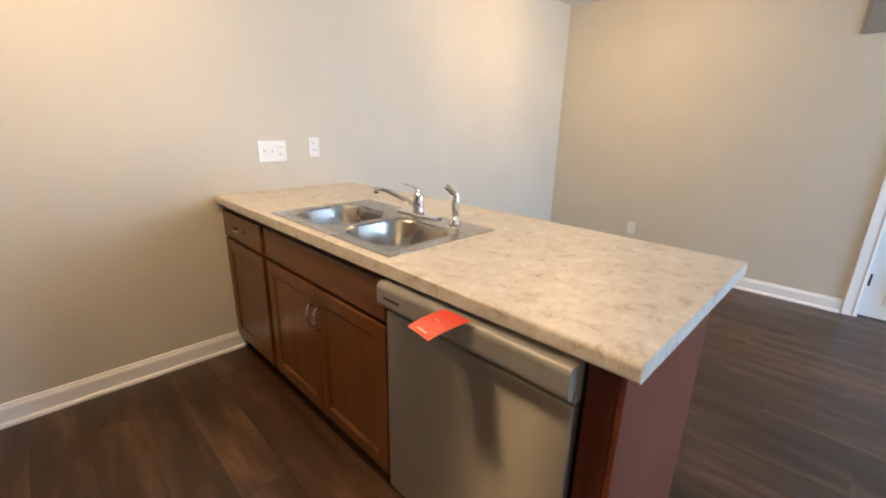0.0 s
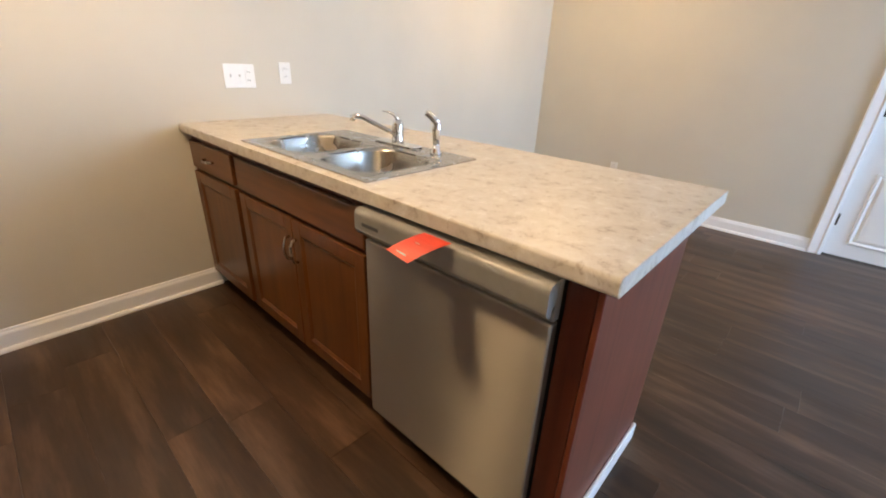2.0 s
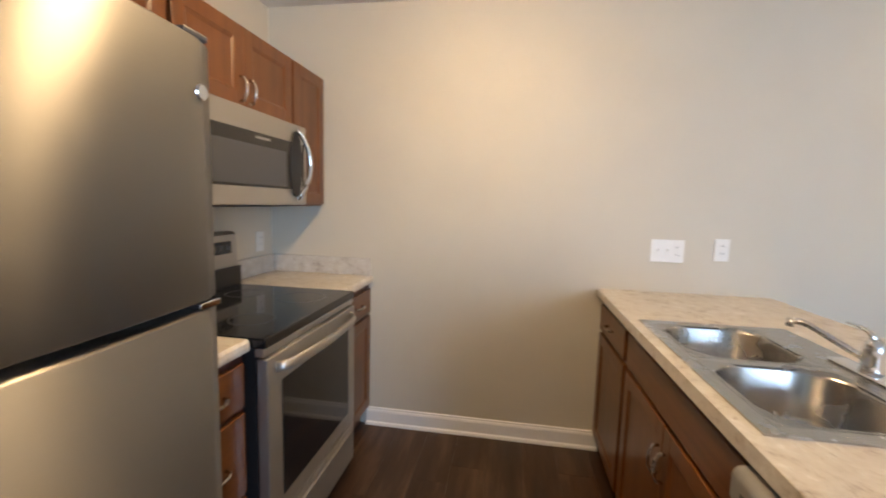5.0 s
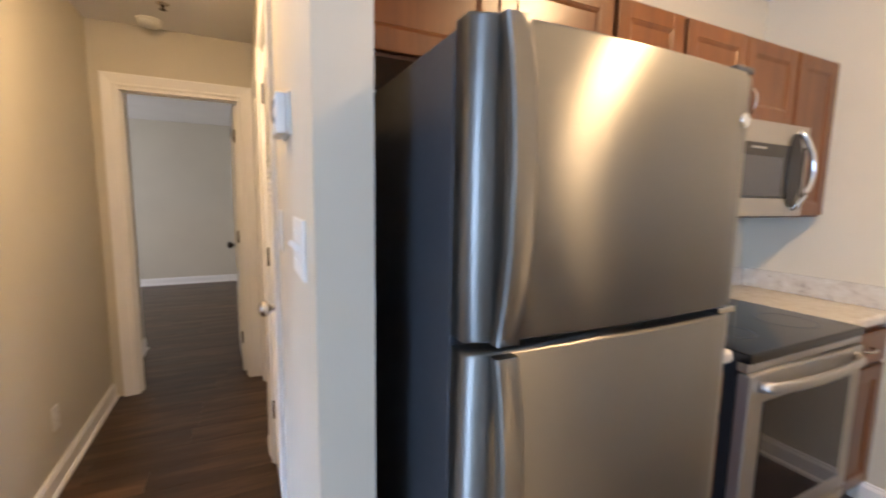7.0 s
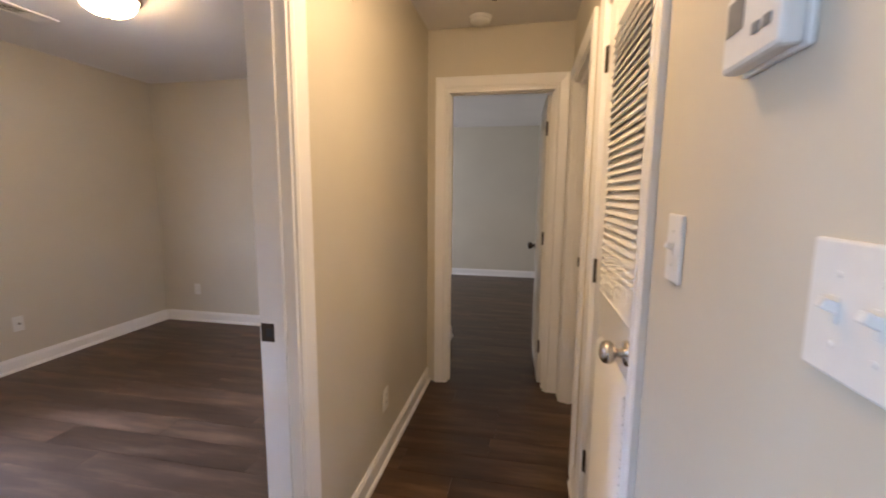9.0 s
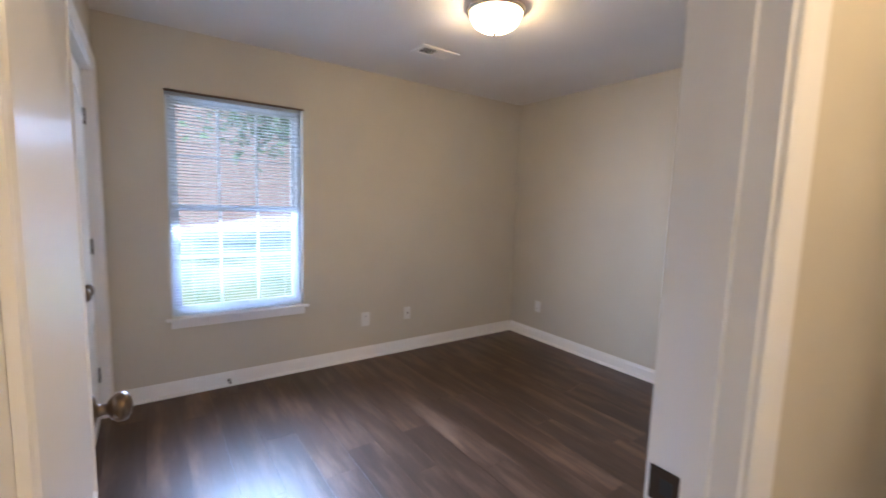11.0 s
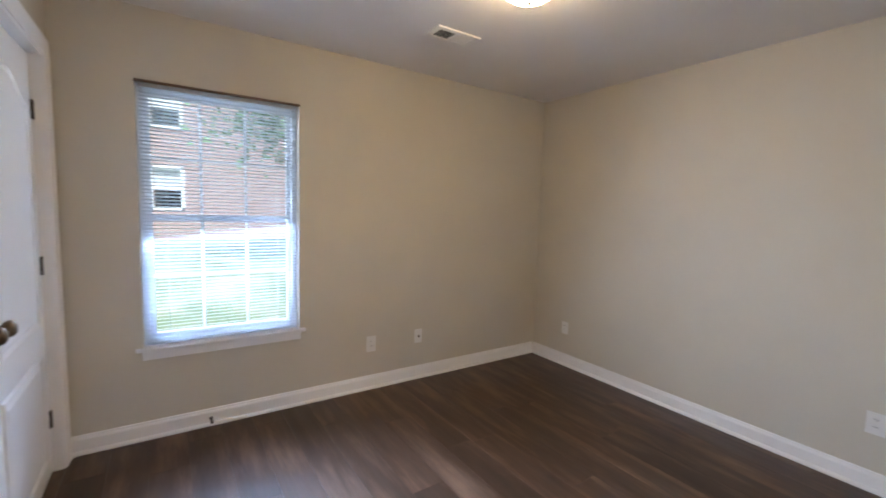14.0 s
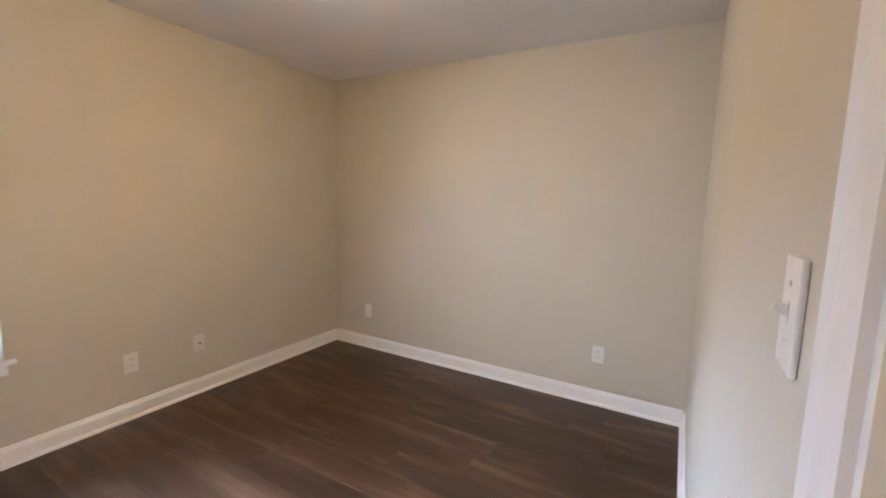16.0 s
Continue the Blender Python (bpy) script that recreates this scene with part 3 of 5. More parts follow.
sd = thing("smoke_detector", "round white smoke detector on the hall ceiling", "smoke detector", pose(3.02, -3.74, H))
part("base", lathe([(0.070, 0), (0.070, -0.012), (0.066, -0.014)], "z"), WHITEP, sd)
part("cover", lathe([(0.062, -0.014), (0.060, -0.028), (0.048, -0.040), (0.02, -0.045), (0.004, -0.046)], "z"), WHITEP, sd, "", True)
sp = thing("sprinkler_head", "small dark ceiling sprinkler head with plate", "sprinkler", pose(2.91, -3.44, H))
part("plate", lathe([(0.032, 0), (0.030, -0.004), (0.012, -0.008)], "z"), NICKEL, sp)
part("head", lathe([(0.010, -0.008), (0.008, -0.030), (0.018, -0.032), (0.018, -0.034)], "z", n=12), HINGE, sp)
ch = thing("wall_hook", "small white hook bracket high on the hall wall", "hook", pose(3.38, -2.60, 2.11, 0, 0, WEST))
part("plate", boxes((-0.018, 0.018, -0.005, 0.0, -0.035, 0.035), bevel=0.002), WHITEP, ch)
part("arm", tube([(0, -0.004, -0.01), (0, -0.03, -0.022), (0, -0.045, -0.012), (0, -0.048, 0.012)], 0.005, 10), BRONZE, ch, "brass coloured arm", True)
ds = thing("door_stop", "small dark door stop on the bedroom baseboard", "door stop", pose(6.447, -1.93, 0.045))
part("base", lathe([(0.011, 0.0), (0.011, -0.004), (0.006, -0.006)], "x", n=14), HINGE, ds)
part("bumper", lathe([(0.006, -0.006), (0.006, -0.05), (0.009, -0.052), (0.009, -0.06)], "x", n=14), HINGE, ds)
# Grey box added for an unidentified grey shape beside the entry door.
pb = thing("grey_wall_panel", "grey panel of unknown purpose high on the wall by the entry door", "electrical panel", pose(2.335, 3.46, 2.14))
part("frame", boxes((-0.155, 0.155, -0.012, 0, -0.21, 0.21), bevel=0.003), GREYP, pb)
part("cover", boxes((-0.13, 0.13, -0.018, -0.012, -0.18, 0.18), bevel=0.003), GREYP, pb)


def ceiling_vent():
    v = thing("ceiling_vent", "white ceiling air vent with dark slots", "air vent", pose(5.74, -3.185, H))
    # Dark sheet paints the unlit duct behind the slats.
    part("backing", boxes((-0.06, 0.06, -0.125, 0.125, -0.003, 0)), SLOT_SHADE, v)
    part("frame", boxes((-0.082, 0.082, -0.15, -0.118, -0.009, 0), (-0.082, 0.082, 0.118, 0.15, -0.009, 0), (-0.082, -0.052, -0.118, 0.118, -0.009, 0), (0.052, 0.082, -0.118, 0.118, -0.009, 0), (-0.052, 0.052, -0.006, 0.006, -0.009, 0)), WHITEP, v)
    for i in range(8):
        b = bmesh.new()
        x = -0.046 + 0.0131 * i
        add_box(b, x - 0.0065, x + 0.0065, -0.117, -0.007, -0.0085, -0.0072)
        bmesh.ops.rotate(b, cent=(x, 0, -0.008), matrix=Matrix.Rotation(radians(20), 3, "Y"), verts=b.verts[:])
        part("slat", b, WHITEP, v)
        b = bmesh.new()
        add_box(b, x - 0.0045, x + 0.0045, 0.007, 0.117, -0.0072, -0.0064)
        bmesh.ops.rotate(b, cent=(x, 0, -0.007), matrix=Matrix.Rotation(radians(-25), 3, "Y"), verts=b.verts[:])
        part("slat", b, WHITEP, v)
    return v


ceiling_vent()


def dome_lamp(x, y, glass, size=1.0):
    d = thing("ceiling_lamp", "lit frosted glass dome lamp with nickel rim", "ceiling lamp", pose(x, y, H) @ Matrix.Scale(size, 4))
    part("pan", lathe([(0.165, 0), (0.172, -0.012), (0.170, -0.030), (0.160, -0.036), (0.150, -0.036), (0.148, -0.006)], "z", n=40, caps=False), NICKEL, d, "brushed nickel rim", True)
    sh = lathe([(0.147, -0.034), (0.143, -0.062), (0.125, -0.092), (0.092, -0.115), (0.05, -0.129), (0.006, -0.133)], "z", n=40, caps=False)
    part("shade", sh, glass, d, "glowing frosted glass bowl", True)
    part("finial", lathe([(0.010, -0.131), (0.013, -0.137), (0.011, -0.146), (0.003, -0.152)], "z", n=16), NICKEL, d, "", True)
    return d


dome_lamp(4.98, -3.07, LAMPGLASS_SOFT, 0.92)
# Unseen fixtures, added as sources for the warm light inferred in these rooms.
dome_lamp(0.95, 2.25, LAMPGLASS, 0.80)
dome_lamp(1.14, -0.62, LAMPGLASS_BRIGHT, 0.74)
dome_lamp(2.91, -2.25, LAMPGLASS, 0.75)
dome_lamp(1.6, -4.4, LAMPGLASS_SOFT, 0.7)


# ---- kitchen ----
def bar_pull(parent, x, y, z, along, length, way=-1, mat=NICKEL):
    """Arched bar pull standing off a front at y."""
    h = length / 2
    if along == "z":
        pts = [(x, y, z - h), (x, y + way * 0.018, z - h + 0.004), (x, y + way * 0.027, z - h * 0.5), (x, y + way * 0.029, z), (x, y + way * 0.027, z + h * 0.5), (x, y + way * 0.018, z + h - 0.004), (x, y, z + h)]
    else:
        pts = [(x - h, y, z), (x - h + 0.004, y + way * 0.018, z), (x - h * 0.5, y + way * 0.027, z), (x, y + way * 0.029, z), (x + h * 0.5, y + way * 0.027, z), (x + h - 0.004, y + way * 0.018, z), (x + h, y, z)]
    part("handle", tube(pts, 0.0055, 10), mat, parent, "satin nickel bar handle", True)


def shaker(parent, x0, x1, z0, z1, y, pull=None):
    """A recessed-panel door on a cabinet whose front is y, facing -y."""
    d = part("door", boxes((x0, x0 + 0.055, y - 0.019, y - 0.0005, z0, z1), (x1 - 0.055, x1, y - 0.019, y - 0.0005, z0, z1), (x0 + 0.055, x1 - 0.055, y - 0.0188, y - 0.0005, z0, z0 + 0.055), (x0 + 0.055, x1 - 0.055, y - 0.0188, y - 0.0005, z1 - 0.055, z1), bevel=0.0022), CHERRY_Z, parent)
    part("panel", boxes((x0 + 0.050, x1 - 0.050, y - 0.010, y - 0.002, z0 + 0.050, z1 - 0.050)), CHERRY_Z, d)
    o = [Vector(p) for p in ((x0 + 0.0548, z0 + 0.0548), (x1 - 0.0548, z0 + 0.0548), (x1 - 0.0548, z1 - 0.0548), (x0 + 0.0548, z1 - 0.0548))]
    bm = bmesh.new()
    loops = [[bm.verts.new((p.x, y - e, p.y)) for p in offset_loop(o, k)] for k, e in ((0.0, 0.0165), (0.006, 0.0145), (0.012, 0.0102))]
    for a, b in zip(loops, loops[1:]):
        for i in range(4):
            bm.faces.new((a[i], a[(i + 1) % 4], b[(i + 1) % 4], b[i]))
    part("bead", bm, CHERRY_Z, d)
    if pull:
        bar_pull(d, pull[0], y - 0.019, pull[1], "z", 0.096)
    return d


def drawer_front(parent, x0, x1, z0, z1, y, pull=True):
    d = part("drawer", boxes((x0, x1, y - 0.019, y - 0.0005, z0, z1), bevel=0.004), CHERRY_X, parent)
    if pull:
        bar_pull(d, (x0 + x1) / 2, y - 0.019, (z0 + z1) / 2, "x", 0.096)
    return d


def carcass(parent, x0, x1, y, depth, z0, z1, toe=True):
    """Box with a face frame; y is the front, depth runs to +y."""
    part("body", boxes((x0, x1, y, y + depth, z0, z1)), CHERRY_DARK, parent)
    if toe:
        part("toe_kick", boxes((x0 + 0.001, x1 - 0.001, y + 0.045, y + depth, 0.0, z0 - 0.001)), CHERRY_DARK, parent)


FB = 0.045   # peninsula cabinet fronts
n1 = thing("base_cabinet", "dark cherry base cabinet with one drawer and door", "cabinet", pose(0.0, 0.0, 0.0))
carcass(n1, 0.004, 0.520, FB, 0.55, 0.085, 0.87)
drawer_front(n1, 0.014, 0.500, 0.700, 0.836, FB)
shaker(n1, 0.014, 0.500, 0.098, 0.680, FB)
n2 = thing("sink_cabinet", "dark cherry sink base cabinet with two doors", "cabinet", pose(0.0, 0.0, 0.0))
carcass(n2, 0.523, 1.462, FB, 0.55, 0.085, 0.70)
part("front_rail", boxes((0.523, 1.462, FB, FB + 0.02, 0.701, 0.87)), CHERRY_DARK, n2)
drawer_front(n2, 0.545, 1.447, 0.700, 0.836, FB, False)
shaker(n2, 0.545, 0.993, 0.098, 0.680, FB, (0.970, 0.555))
shaker(n2, 0.998, 1.447, 0.098, 0.680, FB, (1.021, 0.555))
n3 = thing("end_panel", "cherry wood end panel of the peninsula", "cabinet panel", pose(0.0, 0.0, 0.0))
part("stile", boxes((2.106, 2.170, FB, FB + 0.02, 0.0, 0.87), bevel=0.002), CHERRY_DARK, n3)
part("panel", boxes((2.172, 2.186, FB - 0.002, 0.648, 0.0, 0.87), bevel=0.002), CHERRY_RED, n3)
part("back_panel", boxes((0.004, 2.170, 0.635, 0.646, 0.0, 0.87)), CHERRY_Z, n3)
part("base_trim", boxes((2.187, 2.199, FB + 0.0, 0.650, 0.0, 0.072), bevel=0.004), TRIM, n3, "white painted base moulding")


def sink_counter():
    c = thing("countertop", "beige stone-pattern laminate peninsula countertop with rolled edge", "countertop", pose(0, 0, 0))
    X, Y = (0.002, 0.655, 1.425, 2.218), (0.0, 0.068, 0.520, 0.858)
    bm = bmesh.new()
    z0, z1 = 0.873, 0.914
    g = {}
    for k, z in ((0, z0), (1, z1)):
        for i, x in enumerate(X):
            for j, y in enumerate(Y):
                g[i, j, k] = bm.verts.new((x, y, z))
    for i in range(3):
        for j in range(3):
            if (i, j) == (1, 1):
                continue
            bm.faces.new((g[i, j, 1], g[i + 1, j, 1], g[i + 1, j + 1, 1], g[i, j + 1, 1]))
            bm.faces.new((g[i, j, 0], g[i, j + 1, 0], g[i + 1, j + 1, 0], g[i + 1, j, 0]))
    loop = [(i, 0) for i in range(3)] + [(3, j) for j in range(3)] + [(i, 3) for i in (3, 2, 1)] + [(0, j) for j in (3, 2, 1)]
    for (a, b), (p, q) in zip(loop, loop[1:] + loop[:1]):
        bm.faces.new((g[a, b, 0], g[p, q, 0], g[p, q, 1], g[a, b, 1]))
    hole = [(1, 1), (1, 2), (2, 2), (2, 1)]
    for (a, b), (p, q) in zip(hole, hole[1:] + hole[:1]):
        bm.faces.new((g[a, b, 0], g[p, q, 0], g[p, q, 1], g[a, b, 1]))
    front = [e for e in bm.edges if abs(e.verts[0].co.y) < 1e-6 and abs(e.verts[1].co.y) < 1e-6 and e.verts[0].co.x != e.verts[1].co.x]
    back = [e for e in bm.edges if abs(e.verts[0].co.y - 0.858) < 1e-6 and abs(e.verts[1].co.y - 0.858) < 1e-6 and e.verts[0].co.x != e.verts[1].co.x]
    bmesh.ops.bevel(bm, geom=front + back, offset=0.011, segments=4, affect="EDGES", profile=0.5)
    bmesh.ops.recalc_face_normals(bm, faces=bm.faces[:])
    part("slab", bm, LAMINATE, c)
    part("end_cap", boxes((2.2182, 2.2192, 0.004, 0.854, 0.8735, 0.9125)), LAMINATE, c)
    return c


sink_counter()


def bowl(x0, x1, y0, y1, depth, r=0.115, top=0.919):
    """A pressed bowl with rounded corners and a dished floor."""
    bm = bmesh.new()

    def ring(d, z, rad):
        pts = []
        for cx, cy, a in ((x1 - d - rad, y1 - d - rad, 0), (x0 + d + rad, y1 - d - rad, 90), (x0 + d + rad, y0 + d + rad, 180), (x1 - d - rad, y0 + d + rad, 270)):
            for k in range(6):
                w = radians(a + 18 * k)
                pts.append(bm.verts.new((cx + rad * math.cos(w), cy + rad * math.sin(w), z)))
        return pts

    rings = [ring(-0.006, top + 0.0008, 0.002), ring(0.0, top + 0.0006, r), ring(0.004, top - 0.010, r), ring(0.014, top - depth + 0.04, r), ring(0.026, top - depth + 0.012, r - 0.005), ring(0.055, top - depth, r - 0.015)]
    for a, b in zip(rings, rings[1:]):
        for i in range(len(a)):
            bm.faces.new((a[i], b[i], b[(i + 1) % len(a)], a[(i + 1) % len(a)]))
    bm.faces.new(rings[-1][::-1])
    bmesh.ops.recalc_face_normals(bm, faces=bm.faces[:])
    for f in bm.faces:
        f.normal_flip()
    return bm


def sink():
    s = thing("sink", "double-bowl stainless steel drop-in sink", "sink", pose(0, 0, 0))
    x0, x1, y0, y1, z0, z1 = 0.625, 1.455, 0.038, 0.550, 0.9145, 0.9195
    xa, xb, xc, xd, ya, yb = 0.672, 1.020, 1.058, 1.408, 0.082, 0.420
    part("rim", boxes((x0, x1, y0, ya + 0.005, z0, z1), (x0, x1, yb - 0.005, y1, z0, z1), (x0, xa + 0.005, ya + 0.005, yb - 0.005, z0, z1), (xb - 0.005, xc + 0.005, ya + 0.005, yb - 0.005, z0, z1), (xd - 0.005, x1, ya + 0.005, yb - 0.005, z0, z1)), SINK, s)
    part("bowl", bowl(xa, xb, ya, yb, 0.165), SINK, s, "deep rounded steel bowl", True)
    part("bowl", bowl(xc, xd, ya, yb, 0.165), SINK, s, "deep rounded steel bowl", True)
    for cx in ((xa + xb) / 2, (xc + xd) / 2):
        part("drain", lathe([(0.044, 0.7545), (0.044, 0.757), (0.034, 0.7575), (0.03, 0.7550), (0.008, 0.7550)], "z", (cx, 0.25, 0), 24), CHROME, s, "chrome drain strainer", True)
    return s


sink()


def faucet():
    f = thing("faucet", "chrome single-lever kitchen faucet with swivel spout", "faucet", pose(1.072, 0.500, 0.9195))
    part("deck_plate", boxes((-0.125, 0.125, -0.026, 0.026, 0.0, 0.010), bevel=0.005, seg=3), CHROME, f)
    part("body", lathe([(0.027, 0.010), (0.025, 0.02), (0.023, 0.05), (0.024, 0.075), (0.021, 0.092), (0.012, 0.102), (0.003, 0.105)], "z", n=24), CHROME, f, "", True)
    sp = arc(lambda s: (-0.015 - 0.125 * s, -0.012 - 0.10 * s, 0.045 + 0.075 * s - 0.012 * max(0, s - 0.8) * 5), 10)
    part("spout", tube(sp + [(-0.146, -0.117, 0.108), (-0.147, -0.118, 0.088)], [0.0095] * 9 + [0.0095, 0.011, 0.012], 14), CHROME, f, "", True)
    part("lever", tube([(0.004, 0.0, 0.10), (-0.012, -0.006, 0.118), (-0.035, -0.016, 0.128), (-0.062, -0.028, 0.130)], [0.013, 0.010, 0.007, 0.006], 12, (1, 0.6)), CHROME, f, "", True)
    return f


faucet()
sy = thing("side_sprayer", "chrome pull-out side sprayer on the sink deck", "sprayer", pose(1.305, 0.488, 0.9195))
part("collar", lathe([(0.024, 0.0), (0.022, 0.008), (0.016, 0.02), (0.014, 0.035)], "z", n=20), CHROME, sy, "", True)
part("handle", lathe([(0.013, 0.034), (0.015, 0.06), (0.017, 0.09), (0.016, 0.115), (0.012, 0.125)], "z", n=20), CHROME, sy, "", True)
part("nozzle", tube([(0.006, 0, 0.112), (-0.008, -0.006, 0.128), (-0.028, -0.014, 0.145), (-0.038, -0.018, 0.150)], [0.014, 0.014, 0.012, 0.013], 14), CHROME, sy, "", True)


def dishwasher():
    d = thing("dishwasher", "stainless steel dishwasher with grey top handle bar", "dishwasher", pose(1.75, 0.3, 0))
    x0, x1, y = -0.280, 0.350, -0.275
    part("tub", boxes((x0 + 0.004, x1 - 0.004, y + 0.022, 0.29, 0.08, 0.868)), BLACK, d)
    part("door", boxes((x0, x1, y - 0.010, y + 0.02, 0.078, 0.752), bevel=0.006, seg=3), STEEL, d, "brushed steel door")
    part("control_panel", boxes((x0, x1, y - 0.006, y + 0.02, 0.756, 0.858), bevel=0.004), GREYP, d, "grey plastic control panel")
    bm = bmesh.new()
    prof = [(y - 0.006, 0.858)] + [(y - 0.024 - 0.020 * math.sin(radians(w)), 0.838 + 0.020 * math.cos(radians(w))) for w in range(0, 91, 15)]
    prof += [(y - 0.024 - 0.020 * math.cos(radians(w)), 0.798 - 0.020 * math.sin(radians(w))) for w in range(0, 91, 15)] + [(y - 0.018, 0.80), (y - 0.006, 0.80)]
    a = [bm.verts.new((x0, q, z)) for q, z in prof]
    b = [bm.verts.new((x1, q, z)) for q, z in prof]
    for i in range(len(prof)):
        bm.faces.new((a[i], a[(i + 1) % len(prof)], b[(i + 1) % len(prof)], b[i]))
    bm.faces.new(a[::-1])
    bm.faces.new(b)
    bmesh.ops.recalc_face_normals(bm, faces=bm.faces[:])
    part("handle_bar", bm, GREYP, d, "grey metallic pocket handle")
    part("badge", boxes((x0 + 0.035, x0 + 0.105, y - 0.0452, y - 0.0442, 0.812, 0.822)), SIDEGREY, d)
    part("toe_kick", boxes((x0 + 0.01, x1 - 0.01, y + 0.035, y + 0.045, 0.0, 0.074)), BLACK, d, "black recessed kick plate")
    return d


dishwasher()


def red_tag():
    t = thing("hang_tag", "red paper tag hanging from the dishwasher handle", "tag", pose(1.80, -0.020, 0.868))
    bm = bmesh.new()
    n = 6
    rows = []
    for i in range(n + 1):
        f = i / n
        sag = 0.004 * math.sin(math.pi * f)
        rows.append([(-0.044 - 0.046 * f, -0.083 * f, -0.034 * f + sag), (0.044 - 0.058 * f, -0.083 * f, -0.044 * f + sag)])
    for k in (0, 0.0006):
        vs = [[bm.verts.new((p[0], p[1] - k, p[2] - k)) for p in q] for q in rows]
        for a, b in zip(vs, vs[1:]):
            bm.faces.new((a[0], a[1], b[1], b[0]))
    part("card", bm, TAG, t)

    def on(u, s):
        i = min(n - 1, int(s * n))
        f = s * n - i
        p = [Vector(rows[i][k]).lerp(Vector(rows[i + 1][k]), f) for k in (0, 1)]
        return p[0].lerp(p[1], u) + Vector((0, -0.0012, 0.0012))

    for u0, u1, s0, s1 in ((0.28, 0.70, 0.86, 0.895), (0.34, 0.52, 0.44, 0.455)):
        b = bmesh.new()
        b.faces.new([b.verts.new(on(u, s)) for u, s in ((u0, s0), (u1, s0), (u1, s1), (u0, s1))])
        part("print_line", b, TAGWHITE, t, "small line of white print")
    return t


red_tag()

# range wall
FR = -1.285   # cabinet fronts


def turned(name, label, category, group=""):
    """A thing whose own -y faces the room's +y; its x runs to the room's -x."""
    return thing(name, label, category, pose(0, 0, 0, 0, 0, 180), group)


b1 = turned("base_cabinet", "cherry base cabinet in the corner beside the range", "cabinet")
carcass(b1, -0.425, -0.004, -FR, 0.61, 0.10, 0.87)
drawer_front(b1, -0.41, -0.02, 0.700, 0.842, -FR)
shaker(b1, -0.41, -0.02, 0.125, 0.682, -FR, (-0.38, 0.60))
b2 = turned("drawer_cabinet", "cherry three-drawer base cabinet between range and fridge", "cabinet")
carcass(b2, -1.50, -1.178, -FR, 0.61, 0.10, 0.87)
drawer_front(b2, -1.485, -1.193, 0.700, 0.842, -FR)
drawer_front(b2, -1.485, -1.193, 0.415, 0.682, -FR)
drawer_front(b2, -1.485, -1.193, 0.125, 0.398, -FR)


def counter_piece(x0, x1, label):
    c = thing("countertop", label, "countertop", pose(0, 0, 0))
    bm = bmesh.new()
    prof = [(-1.895, 0.873), (-1.262, 0.873), (-1.256, 0.878), (-1.254, 0.890), (-1.256, 0.905), (-1.264, 0.914), (-1.895, 0.914)]
    a = [bm.verts.new((x0, q, z)) for q, z in prof]
    b = [bm.verts.new((x1, q, z)) for q, z in prof]
    for i in range(len(prof)):
        bm.faces.new((a[i], a[(i + 1) % len(prof)], b[(i + 1) % len(prof)], b[i]))
    bm.faces.new(a[::-1])
    bm.faces.new(b)
    bmesh.ops.recalc_face_normals(bm, faces=bm.faces[:])
    part("slab", bm, LAMINATE, c)
    part("backsplash", boxes((x0, x1, -1.896, -1.878, 0.9145, 1.015), bevel=0.003), LAMINATE, c)
    return c


cr = counter_piece(0.003, 0.424, "beige stone-pattern laminate counter in the corner")
part("side_splash", boxes((0.003, 0.021, -1.876, -1.272, 0.9145, 1.015), bevel=0.003), LAMINATE, cr)
counter_piece(1.180, 1.502, "beige stone-pattern laminate counter beside the fridge")


